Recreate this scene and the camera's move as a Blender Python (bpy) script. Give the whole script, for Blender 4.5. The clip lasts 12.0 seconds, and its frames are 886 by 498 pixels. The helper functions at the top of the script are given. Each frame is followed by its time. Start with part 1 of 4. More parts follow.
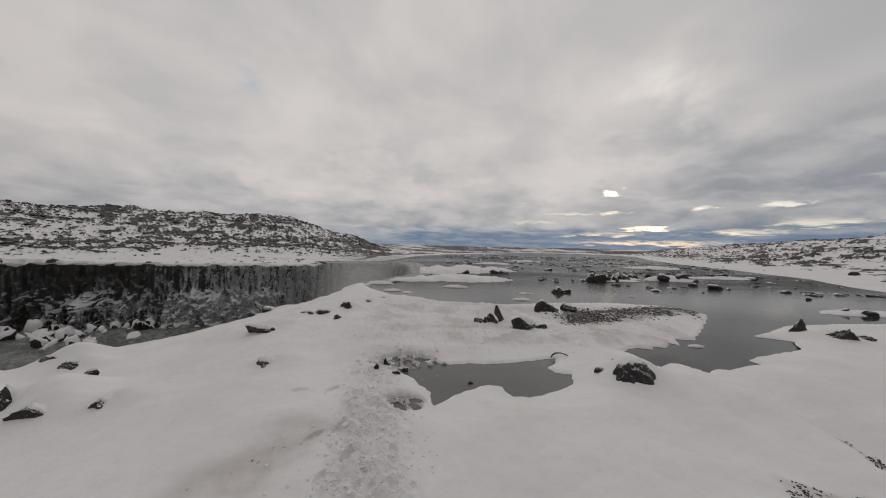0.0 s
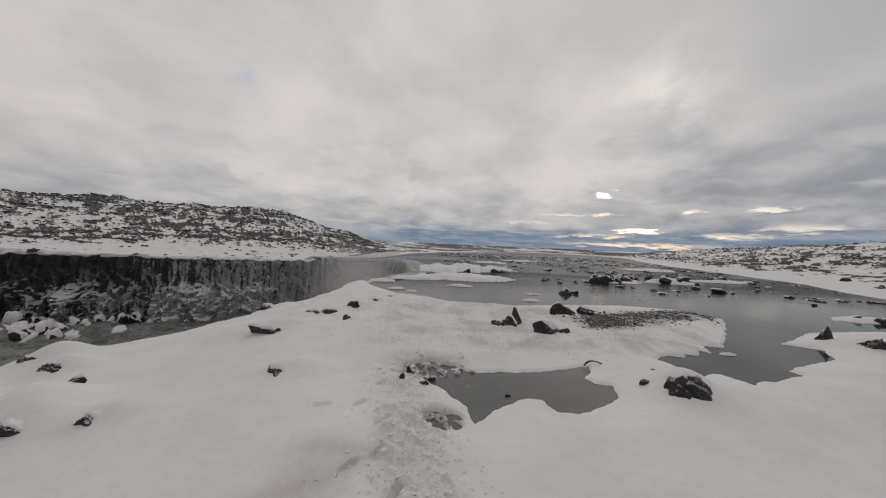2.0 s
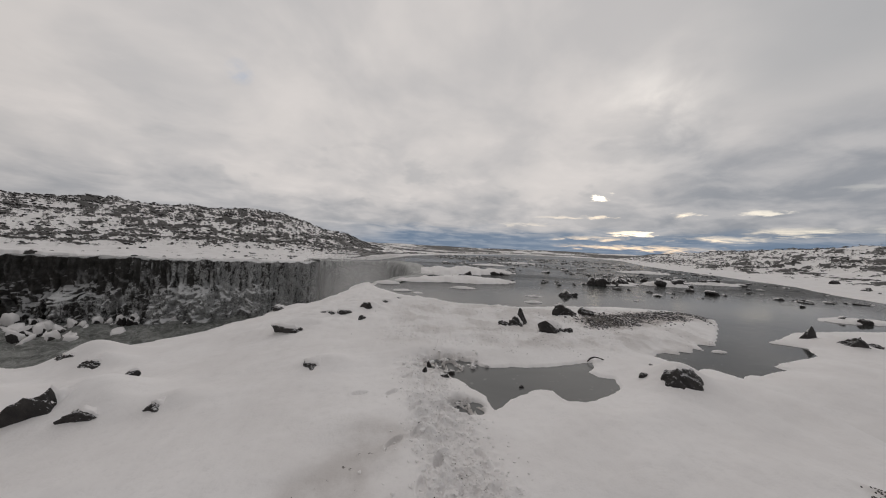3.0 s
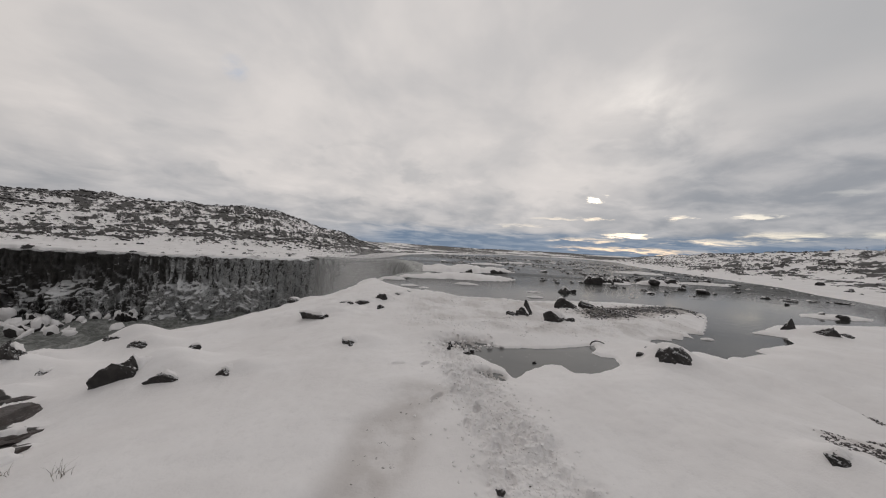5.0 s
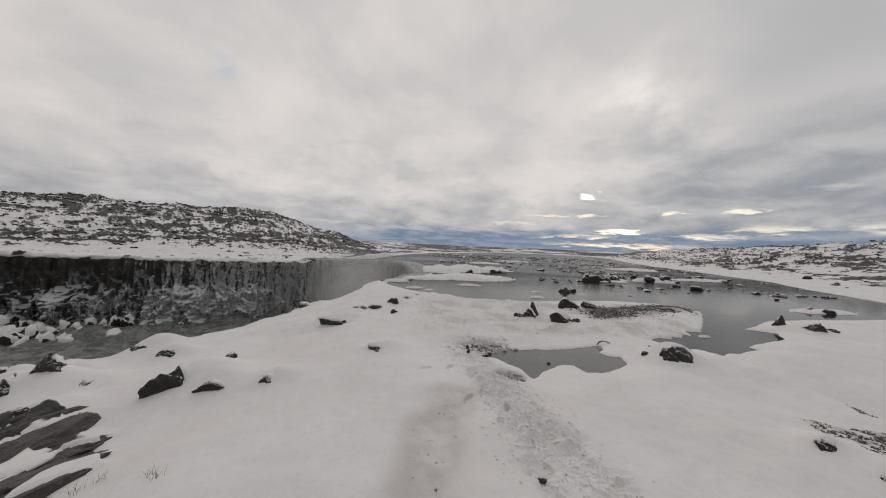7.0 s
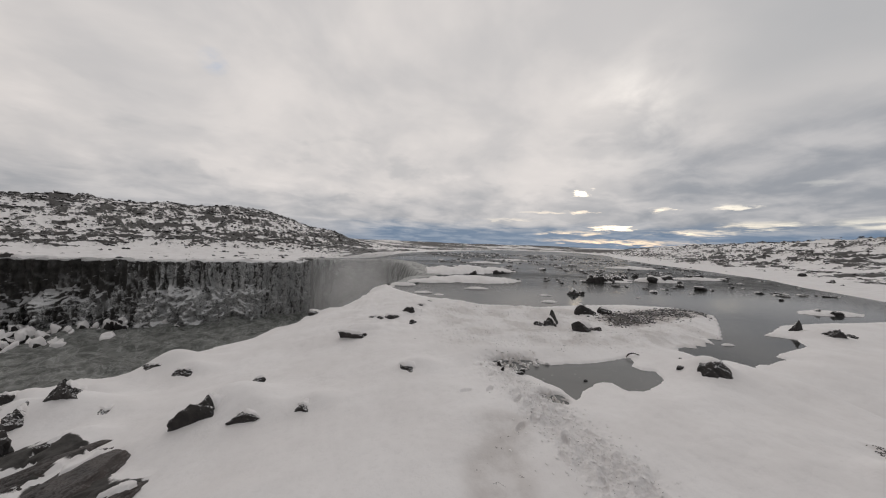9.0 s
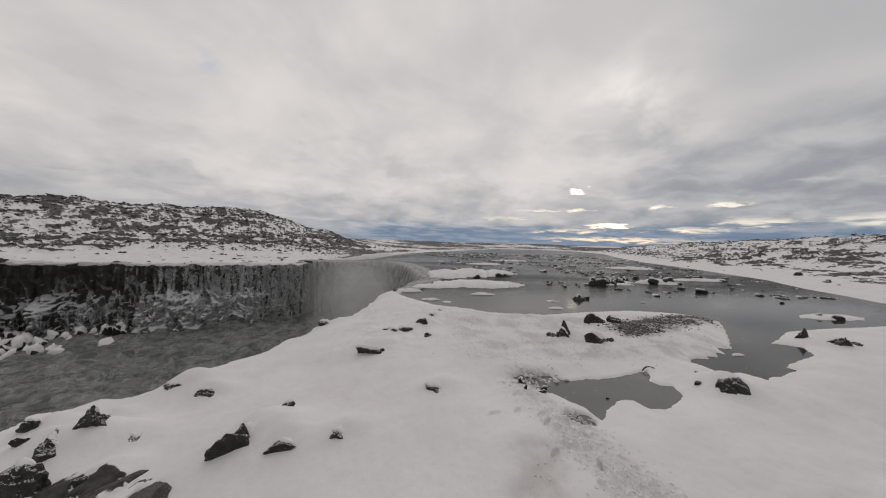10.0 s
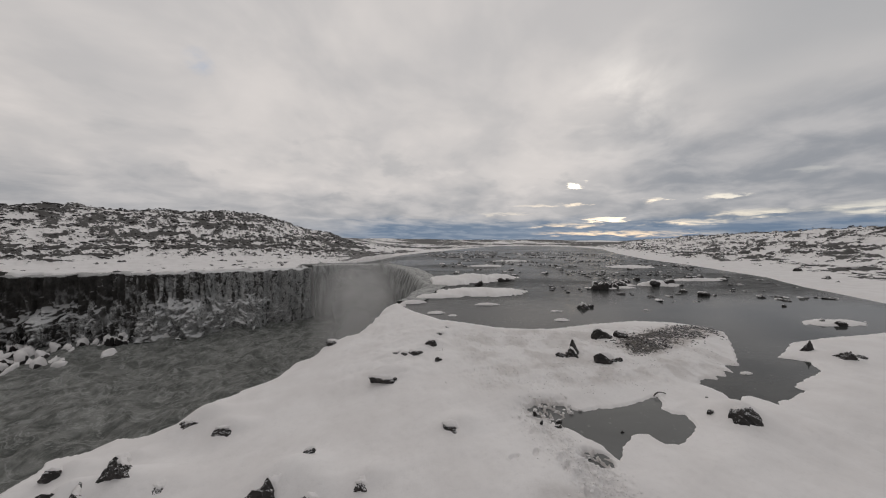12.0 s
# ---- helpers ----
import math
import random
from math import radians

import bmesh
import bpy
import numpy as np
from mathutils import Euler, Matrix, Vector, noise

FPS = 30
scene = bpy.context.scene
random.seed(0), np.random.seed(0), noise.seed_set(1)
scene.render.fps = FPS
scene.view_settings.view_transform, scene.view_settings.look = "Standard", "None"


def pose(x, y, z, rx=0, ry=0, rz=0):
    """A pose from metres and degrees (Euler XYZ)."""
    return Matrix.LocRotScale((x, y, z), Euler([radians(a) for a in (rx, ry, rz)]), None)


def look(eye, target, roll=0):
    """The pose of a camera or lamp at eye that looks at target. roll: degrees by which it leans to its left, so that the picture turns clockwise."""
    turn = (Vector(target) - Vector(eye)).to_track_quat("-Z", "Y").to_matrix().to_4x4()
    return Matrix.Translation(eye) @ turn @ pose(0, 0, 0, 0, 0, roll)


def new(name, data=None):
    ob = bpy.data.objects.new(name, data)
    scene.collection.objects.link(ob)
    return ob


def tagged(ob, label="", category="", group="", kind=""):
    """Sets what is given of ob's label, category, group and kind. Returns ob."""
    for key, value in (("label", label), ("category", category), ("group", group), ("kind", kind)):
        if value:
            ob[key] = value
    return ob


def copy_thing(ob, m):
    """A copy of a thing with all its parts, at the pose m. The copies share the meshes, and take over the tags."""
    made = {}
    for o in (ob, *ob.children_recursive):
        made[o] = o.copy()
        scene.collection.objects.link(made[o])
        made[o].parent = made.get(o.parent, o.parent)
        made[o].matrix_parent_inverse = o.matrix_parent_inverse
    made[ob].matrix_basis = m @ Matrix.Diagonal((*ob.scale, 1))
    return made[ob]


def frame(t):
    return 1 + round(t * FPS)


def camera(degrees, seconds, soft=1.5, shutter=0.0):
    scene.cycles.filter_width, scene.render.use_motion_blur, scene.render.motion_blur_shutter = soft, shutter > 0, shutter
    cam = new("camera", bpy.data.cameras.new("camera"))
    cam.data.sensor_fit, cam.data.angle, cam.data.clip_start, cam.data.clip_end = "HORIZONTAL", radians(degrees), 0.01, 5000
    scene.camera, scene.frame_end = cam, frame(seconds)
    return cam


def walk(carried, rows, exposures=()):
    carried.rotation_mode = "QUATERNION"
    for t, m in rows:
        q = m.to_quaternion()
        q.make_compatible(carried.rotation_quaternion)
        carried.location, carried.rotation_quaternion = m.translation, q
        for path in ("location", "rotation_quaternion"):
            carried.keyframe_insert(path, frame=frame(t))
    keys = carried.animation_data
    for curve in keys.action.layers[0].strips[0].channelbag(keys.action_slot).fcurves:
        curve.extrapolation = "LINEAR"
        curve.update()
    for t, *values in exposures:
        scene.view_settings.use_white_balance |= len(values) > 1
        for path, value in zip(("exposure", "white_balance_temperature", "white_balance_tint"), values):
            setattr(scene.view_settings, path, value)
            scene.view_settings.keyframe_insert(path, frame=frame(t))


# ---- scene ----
# Camera and its walk: seconds, eye, target, roll.
cam = camera(112.19, 12.0, soft=1.1)
PATH = [
    (0, (-0.245, -0.108, 2.309), (0.079, 9.887, 2.273), 1.52),
    (0.5, (-0.322, 0.029, 2.300), (0.018, 10.023, 2.226), 1.78),
    (1, (-0.513, 0.295, 2.278), (-0.091, 10.286, 2.180), 2.17),
    (1.5, (-0.750, 0.467, 2.258), (-0.243, 10.454, 2.153), 2.53),
    (2, (-0.907, 0.440, 2.275), (-0.356, 10.425, 2.176), 2.74),
    (2.5, (-1.135, 0.211, 2.306), (-0.536, 10.193, 2.248), 2.83),
    (3, (-1.341, -0.040, 2.323), (-0.683, 9.939, 2.300), 2.89),
    (5, (-1.924, -0.701, 2.137), (-1.125, 9.267, 2.121), 3.49),
    (5.5, (-2.013, -0.939, 2.221), (-1.192, 9.027, 2.193), 3.33),
    (6, (-2.332, -0.984, 2.236), (-1.438, 8.976, 2.206), 2.99),
    (6.5, (-2.537, -1.137, 2.322), (-1.588, 8.818, 2.292), 2.76),
    (7, (-2.469, -1.037, 2.355), (-1.496, 8.915, 2.294), 2.66),
    (9, (-3.247, -0.719, 2.683), (-2.097, 9.213, 2.536), 2.32),
    (9.5, (-3.721, -0.796, 3.050), (-2.499, 9.127, 2.848), 1.97),
    (10, (-3.817, -0.712, 3.125), (-2.564, 9.208, 2.946), 1.87),
    (10.5, (-3.842, -0.571, 3.472), (-2.580, 9.346, 3.248), 1.30),
    (11, (-4.064, -0.600, 3.636), (-2.761, 9.312, 3.387), 0.95),
    (11.5, (-4.159, -0.607, 3.824), (-2.847, 9.303, 3.556), 0.77),
    (12, (-4.144, -0.684, 4.011), (-2.848, 9.228, 3.742), 0.61),
]
walk(cam, [(t, look(eye, target, roll)) for t, eye, target, roll in PATH],
     exposures=[(0, -0.12), (1.5, -0.08), (3, -0.04), (5, 0.02), (7, 0.05), (9, 0.09), (10.5, 0.02), (12, -0.04)])


# ---- node helpers ----
def nodes_of(tree):
    tree.nodes.clear()

    def add(kind, ins=None, **props):
        n = tree.nodes.new(kind)
        for k, v in props.items():
            setattr(n, k, v)
        for k, v in (ins or {}).items():
            if isinstance(v, bpy.types.NodeSocket):
                tree.links.new(v, n.inputs[k])
            else:
                n.inputs[k].default_value = v
        return n

    def calc(op, a, b=0.0, c=0.0, clamp=False):
        n = add("ShaderNodeMath", {0: a, 1: b, 2: c}, operation=op, use_clamp=clamp)
        return n.outputs[0]

    def ramp(v, lo, hi, out_lo=0.0, out_hi=1.0):
        n = add("ShaderNodeMapRange", {"Value": v, "From Min": lo, "From Max": hi, "To Min": out_lo, "To Max": out_hi},
                interpolation_type="SMOOTHSTEP")
        return n.outputs[0]

    def mix(f, a, b):
        n = add("ShaderNodeMix", {"Factor": f}, data_type="RGBA")
        for slot, v in ((6, a), (7, b)):
            if isinstance(v, bpy.types.NodeSocket):
                tree.links.new(v, n.inputs[slot])
            else:
                n.inputs[slot].default_value = (*v, 1.0)
        return n.outputs[2]

    def fuzz(vec, scale, detail=4.0, rough=0.55, distort=0.0):
        ins = {"Scale": scale, "Detail": detail, "Roughness": rough, "Distortion": distort}
        if vec is not None:
            ins["Vector"] = vec
        return add("ShaderNodeTexNoise", ins).outputs[0]

    return add, calc, ramp, mix, fuzz


# ---- world: overcast sky with a hidden low sun ----
SUN_AZ, SUN_EL = 32.5, 10.5
SUN_DIR = (math.sin(radians(SUN_AZ)) * math.cos(radians(SUN_EL)), math.cos(radians(SUN_AZ)) * math.cos(radians(SUN_EL)), math.sin(radians(SUN_EL)))


def build_world():
    world = bpy.data.worlds.new("overcast_sky")
    scene.world = world
    world.use_nodes = True
    tree = world.node_tree
    add, calc, ramp, mix, fuzz = nodes_of(tree)
    way = add("ShaderNodeTexCoord").outputs["Generated"]
    sep = add("ShaderNodeSeparateXYZ", {0: way})
    up = calc("MAXIMUM", sep.outputs[2], 0.0)

    def deck_plane(lift):
        flat = calc("ADD", up, lift)
        return add("ShaderNodeCombineXYZ", {0: calc("DIVIDE", sep.outputs[0], flat), 1: calc("DIVIDE", sep.outputs[1], flat), 2: 0.0}).outputs[0]

    high_plane, mid_plane, plane = deck_plane(0.42), deck_plane(0.22), deck_plane(0.10)
    soft = fuzz(high_plane, 2.3, 5.0, 0.52, 0.25)
    big = fuzz(high_plane, 1.1, 4.0, 0.5, 0.2)
    puff = fuzz(mid_plane, 2.6, 6.0, 0.55, 0.3)
    wisp = fuzz(plane, 1.5, 8.0, 0.6, 0.5)
    near_sun = add("ShaderNodeVectorMath", {0: way, 1: SUN_DIR}, operation="DOT_PRODUCT").outputs["Value"]
    # bearing from +y in degrees and height, both frayed by the cloud noise
    bearing = calc("MULTIPLY", calc("ARCTAN2", sep.outputs[0], sep.outputs[1]), 57.2958)
    az = calc("ADD", bearing, calc("MULTIPLY", calc("SUBTRACT", big, 0.5), 46.0))
    el = calc("ADD", up, calc("MULTIPLY", calc("SUBTRACT", soft, 0.5), 0.16))
    lowel = calc("ADD", up, calc("MULTIPLY", calc("SUBTRACT", wisp, 0.5), 0.07))
    veil = mix(ramp(soft, 0.34, 0.66), (0.535, 0.518, 0.516), (0.675, 0.638, 0.618))
    veil = mix(calc("MULTIPLY", ramp(puff, 0.50, 0.70), ramp(up, 0.55, 0.20, 0.0, 0.45)), veil, (0.78, 0.728, 0.70))
    veil = mix(calc("MULTIPLY", ramp(puff, 0.46, 0.30), ramp(up, 0.50, 0.15, 0.0, 0.7)), veil, (0.46, 0.455, 0.46))
    grey = mix(ramp(puff, 0.34, 0.66), (0.29, 0.305, 0.335), (0.47, 0.465, 0.475))
    # thicker grey deck: all round below, and high up towards the sunward side
    deck = calc("MULTIPLY", ramp(el, 0.42, 0.16), calc("MAXIMUM", calc("MULTIPLY", ramp(az, 20.0, 40.0), 1.0), calc("MULTIPLY", ramp(el, 0.20, 0.09), 0.55)))
    colour = mix(deck, veil, grey)
    high = calc("MULTIPLY", ramp(az, 34.0, 60.0), ramp(up, 0.22, 0.42))
    colour = mix(calc("MULTIPLY", high, 0.8), colour, (0.40, 0.405, 0.418))
    hole = add("ShaderNodeVectorMath", {0: way, 1: (-0.478, 0.775, 0.413)}, operation="DOT_PRODUCT").outputs["Value"]
    hole = calc("MULTIPLY", ramp(hole, 0.9992, 0.99985), ramp(wisp, 0.42, 0.56))
    colour = mix(calc("MULTIPLY", hole, 0.55), colour, (0.36, 0.45, 0.60))
    # blue-grey bank low over the far plain
    blue = calc("MULTIPLY", ramp(lowel, 0.088, 0.038), calc("MULTIPLY", ramp(az, -24.0, -4.0), ramp(bearing, 100.0, 70.0)))
    colour = mix(calc("MULTIPLY", blue, 0.85), colour, mix(ramp(wisp, 0.4, 0.62), (0.115, 0.185, 0.285), (0.225, 0.285, 0.375)))
    # torn gaps with clear sky behind them, near the hidden sun: bearing, height, half width, half height, strength
    streak = fuzz(plane, 2.6, 6.0, 0.6, 0.4)
    fine_az = fuzz(mid_plane, 6.0, 6.0, 0.62, 0.3)
    fray_az = calc("ADD", bearing, calc("ADD", calc("MULTIPLY", calc("SUBTRACT", wisp, 0.5), 9.0), calc("MULTIPLY", calc("SUBTRACT", fine_az, 0.5), 7.0)))
    fray_up = calc("ADD", up, calc("ADD", calc("MULTIPLY", calc("SUBTRACT", wisp, 0.5), 0.018), calc("MULTIPLY", calc("SUBTRACT", streak, 0.5), 0.035)))
    gap, glare = 0.0, 0.0
    for a0, u0, aw, uh, power in ((31.9, 0.172, 0.9, 0.0065, 1.0), (42.7, 0.116, 1.0, 0.004, 0.8), (49.8, 0.118, 1.4, 0.005, 0.7), (53.5, 0.072, 3.0, 0.007, 0.75), (36.7, 0.068, 2.4, 0.005, 0.7),
                                  (31.2, 0.115, 1.3, 0.004, 0.5), (58.1, 0.160, 1.8, 0.006, 0.22), (38.0, 0.028, 9.0, 0.005, 0.42), (24.5, 0.115, 3.0, 0.004, 0.3), (66.0, 0.075, 5.0, 0.010, 0.7),
                                  (19.0, 0.090, 4.0, 0.004, 0.25), (30.0, 0.052, 3.5, 0.004, 0.35), (47.0, 0.055, 3.0, 0.006, 0.6)):
        da = calc("POWER", calc("DIVIDE", calc("SUBTRACT", fray_az, a0), aw), 2.0)
        du = calc("POWER", calc("ABSOLUTE", calc("DIVIDE", calc("SUBTRACT", fray_up, u0), uh)), 2.0)
        gap = calc("MAXIMUM", gap, calc("MULTIPLY", calc("POWER", ramp(calc("ADD", da, du), 3.6, 0.0), 1.6), power))
        if (a0, u0) in ((31.9, 0.172), (36.7, 0.068)):
            glare = calc("ADD", glare, calc("MULTIPLY", calc("POWER", ramp(calc("ADD", da, du), 6.0, 0.0), 4.0), 1.8 if u0 > 0.1 else 0.6))
    gap = calc("MULTIPLY", gap, ramp(streak, 0.34, 0.60, 0.12, 1.0))
    clear = add("ShaderNodeTexSky", sky_type="NISHITA", sun_disc=False, sun_elevation=radians(SUN_EL), sun_rotation=radians(SUN_AZ)).outputs[0]
    clear = add("ShaderNodeVectorMath", {0: clear, 1: (0.025, 0.025, 0.028)}, operation="MULTIPLY").outputs[0]
    lit = add("ShaderNodeMix", {"Factor": 1.0}, data_type="RGBA", blend_type="ADD")
    tree.links.new(clear, lit.inputs[6])
    lit.inputs[7].default_value = (0.74, 0.71, 0.64, 1.0)
    colour = mix(gap, colour, lit.outputs[2])
    blaze = add("ShaderNodeMix", {"Factor": glare}, data_type="RGBA", blend_type="ADD", clamp_factor=False)
    tree.links.new(colour, blaze.inputs[6])
    blaze.inputs[7].default_value = (1.0, 0.86, 0.62, 1.0)
    colour = blaze.outputs[2]
    # thin cloud lit through above the sun
    thin = add("ShaderNodeVectorMath", {0: way, 1: (0.571, 0.727, 0.385)}, operation="DOT_PRODUCT").outputs["Value"]
    thin = calc("MULTIPLY", calc("POWER", calc("MAXIMUM", thin, 0.0), 190.0), ramp(puff, 0.34, 0.66, 0.1, 1.0))
    wide = calc("MULTIPLY", calc("POWER", calc("MAXIMUM", near_sun, 0.0), 10.0), 0.02)
    rim = add("ShaderNodeMix", {"Factor": calc("ADD", wide, calc("MULTIPLY", thin, 0.22))}, data_type="RGBA", blend_type="ADD", clamp_factor=False)
    tree.links.new(colour, rim.inputs[6])
    rim.inputs[7].default_value = (1.0, 0.92, 0.80, 1.0)
    # the overcast is duller away from the sun
    dull = ramp(near_sun, -0.55, 0.40, 0.60, 1.0)
    shade = add("ShaderNodeVectorMath", {0: rim.outputs[2]}, operation="SCALE")
    shade.inputs["Scale"].default_value = 1.0
    tree.links.new(dull, shade.inputs["Scale"])
    back = add("ShaderNodeBackground", {"Color": shade.outputs[0], "Strength": 1.0})
    out = add("ShaderNodeOutputWorld")
    tree.links.new(back.outputs[0], out.inputs[0])


build_world()
lamp = bpy.data.lights.new("sun", "SUN")
lamp.energy, lamp.angle, lamp.color = 0.5 * 0.6, radians(110), (1.0, 0.93, 0.84)
new("sun", lamp).matrix_world = look((0, 0, 0), tuple(-c for c in SUN_DIR))


# ---- materials ----
def material(name):
    m = bpy.data.materials.new(name)
    m.use_nodes = True
    return m, nodes_of(m.node_tree), m.node_tree


def finish(tree, add, colour, rough, height=None, strength=0.4, distance=0.02, **more):
    ins = {"Base Color": colour if isinstance(colour, bpy.types.NodeSocket) else (*colour, 1.0), "Roughness": rough}
    ins.update(more)
    b = add("ShaderNodeBsdfPrincipled", ins)
    if height is not None:
        bump = add("ShaderNodeBump", {"Height": height, "Strength": strength, "Distance": distance})
        tree.links.new(bump.outputs[0], b.inputs["Normal"])
    tree.links.new(b.outputs[0], add("ShaderNodeOutputMaterial").inputs[0])


def snow_colour(add, calc, ramp, mix, fuzz, where):
    tone = mix(ramp(fuzz(where, 0.7, 5.0), 0.35, 0.65), (0.815, 0.793, 0.788), (0.875, 0.857, 0.855))
    return mix(calc("MULTIPLY", ramp(fuzz(where, 14.0, 4.0), 0.5, 0.75), 0.35), tone, (0.75, 0.73, 0.728))


def make_ground():
    m, (add, calc, ramp, mix, fuzz), tree = material("snowy_ground")
    where = add("ShaderNodeTexCoord").outputs["Object"]
    snow = snow_colour(add, calc, ramp, mix, fuzz, where)
    rock_in = add("ShaderNodeAttribute", attribute_name="rock").outputs["Fac"]
    brown_in = add("ShaderNodeAttribute", attribute_name="grit").outputs["Fac"]
    grain = fuzz(where, 1.7, 6.0, 0.62)
    fine = fuzz(where, 9.0, 6.0, 0.65)
    rock = ramp(calc("ADD", rock_in, calc("ADD", calc("MULTIPLY", calc("SUBTRACT", grain, 0.5), 0.6), calc("MULTIPLY", calc("SUBTRACT", fuzz(where, 0.5, 5.0, 0.6), 0.5), 0.8))), 0.475, 0.535)
    grit = ramp(calc("ADD", brown_in, calc("MULTIPLY", calc("SUBTRACT", fine, 0.5), 2.2)), 0.72, 0.86)
    stone = mix(ramp(fine, 0.3, 0.7), (0.020, 0.018, 0.017), (0.062, 0.058, 0.054))
    earth = mix(ramp(grain, 0.35, 0.65), (0.055, 0.049, 0.044), (0.135, 0.122, 0.11))
    # browns the snow by the mask, including the soft band left of the path
    snow = mix(calc("MULTIPLY", ramp(brown_in, 0.08, 0.55), ramp(grain, 0.36, 0.62, 0.22, 0.6)), snow, (0.40, 0.36, 0.335))
    colour = mix(grit, mix(rock, snow, stone), earth)
    trod = add("ShaderNodeAttribute", attribute_name="trod").outputs["Fac"]
    crumbs = calc("ADD", calc("MULTIPLY", fuzz(where, 10.0, 4.0, 0.6, 0.4), 4.2), calc("MULTIPLY", fuzz(where, 28.0, 4.0, 0.65, 0.2), 2.6))
    height = calc("ADD", calc("MULTIPLY", fine, 0.6), calc("MULTIPLY", fuzz(where, 45.0, 3.0), 0.3))
    height = calc("ADD", height, calc("MULTIPLY", trod, crumbs))
    finish(tree, add, colour, 0.72, height, 0.5, 0.025)
    return m


def make_snow():
    m, (add, calc, ramp, mix, fuzz), tree = material("snow")
    where = add("ShaderNodeTexCoord").outputs["Object"]
    finish(tree, add, snow_colour(add, calc, ramp, mix, fuzz, where), 0.7, fuzz(where, 16.0, 5.0), 0.3, 0.02)
    return m


def make_basalt(name, dark, light, frost):
    m, (add, calc, ramp, mix, fuzz), tree = material(name)
    where = add("ShaderNodeTexCoord").outputs["Object"]
    n1, n2 = fuzz(where, 5.0, 7.0, 0.65), fuzz(where, 38.0, 4.0, 0.6)
    stone = mix(ramp(n1, 0.32, 0.68), dark, light)
    up = add("ShaderNodeSeparateXYZ", {0: add("ShaderNodeNewGeometry").outputs["Normal"]}).outputs[2]
    dust = ramp(calc("ADD", calc("MULTIPLY", up, 0.42), calc("MULTIPLY", n2, 0.9)), 0.78, 0.88)
    colour = mix(calc("MULTIPLY", dust, frost), stone, (0.72, 0.72, 0.73))
    finish(tree, add, colour, 0.62, calc("ADD", n1, calc("MULTIPLY", n2, 0.4)), 0.6, 0.03)
    return m


def make_river(name, deep, slush, scale, relief, rough, calm, still=0.9):
    """calm: the reach along y over which the still water turns to running water."""
    m, (add, calc, ramp, mix, fuzz), tree = material(name)
    where = add("ShaderNodeTexCoord").outputs["Object"]
    stream = add("ShaderNodeVectorMath", {0: where, 1: (0.45, 1.0, 1.0)}, operation="MULTIPLY").outputs[0]
    film = fuzz(stream, 0.35, 6.0, 0.6, 0.8)
    spots = fuzz(where, 6.0, 5.0, 0.6)
    running = ramp(add("ShaderNodeSeparateXYZ", {0: where}).outputs[1], calm, calm + 11.0)
    running = calc("MULTIPLY", running, ramp(fuzz(stream, 0.10, 4.0, 0.5, 0.6), 0.40, 0.58, 0.55, 1.0))
    colour = mix(ramp(film, 0.36, 0.64), deep, slush)
    colour = mix(calc("MULTIPLY", ramp(spots, 0.62, 0.72), 0.22), colour, (0.40, 0.41, 0.41))
    crest = fuzz(stream, 1.1, 7.0, 0.7, 1.2)
    colour = mix(calc("MULTIPLY", calc("MULTIPLY", ramp(crest, 0.53, 0.64), running), 0.5), colour, (0.24, 0.25, 0.25))
    dark = fuzz(stream, 0.5, 6.0, 0.65, 1.6)
    colour = mix(calc("MULTIPLY", calc("MULTIPLY", ramp(dark, 0.54, 0.64), running), 0.85), colour, (0.010, 0.011, 0.011))
    wave = calc("ADD", calc("MULTIPLY", fuzz(where, scale, 5.0, 0.55, 0.6), 0.05), calc("MULTIPLY", crest, running))
    gloss = calc("ADD", ramp(film, 0.3, 0.7, rough, rough + 0.05), calc("MULTIPLY", running, 0.09))
    bump = add("ShaderNodeBump", {"Height": wave, "Strength": relief, "Distance": 0.10}).outputs[0]
    body = add("ShaderNodeBsdfDiffuse", {"Color": colour, "Normal": bump})
    shine = add("ShaderNodeBsdfGlossy", {"Color": (0.97, 0.98, 1.0, 1.0), "Roughness": gloss, "Normal": bump})
    mirror = add("ShaderNodeFresnel", {"IOR": 1.33, "Normal": bump}).outputs[0]
    mirror = calc("MULTIPLY", mirror, calc("SUBTRACT", still, calc("MULTIPLY", running, still * 0.62)))
    both = add("ShaderNodeMixShader", {0: mirror, 1: body.outputs[0], 2: shine.outputs[0]})
    tree.links.new(both.outputs[0], add("ShaderNodeOutputMaterial").inputs[0])
    return m


def make_rapids():
    m, (add, calc, ramp, mix, fuzz), tree = material("churned_water")
    where = add("ShaderNodeTexCoord").outputs["Object"]
    swirl = fuzz(where, 0.30, 8.0, 0.66, 1.6)
    foam = fuzz(where, 0.75, 8.0, 0.7, 2.6)
    colour = mix(ramp(swirl, 0.40, 0.60), (0.09, 0.096, 0.088), (0.22, 0.226, 0.215))
    colour = mix(calc("MULTIPLY", ramp(foam, 0.50, 0.66), 0.38), colour, (0.42, 0.43, 0.42))
    thread = calc("ABSOLUTE", calc("SUBTRACT", fuzz(where, 0.20, 6.0, 0.6, 2.2), 0.5))
    colour = mix(calc("MULTIPLY", ramp(thread, 0.022, 0.0), 0.38), colour, (0.50, 0.51, 0.50))
    hollow = fuzz(where, 0.20, 4.0, 0.55, 1.5)
    colour = mix(calc("MULTIPLY", ramp(hollow, 0.54, 0.70), 0.5), colour, (0.055, 0.06, 0.055))
    finish(tree, add, colour, 0.35, calc("ADD", swirl, calc("MULTIPLY", foam, 0.5)), 0.8, 0.25, IOR=1.33)
    return m


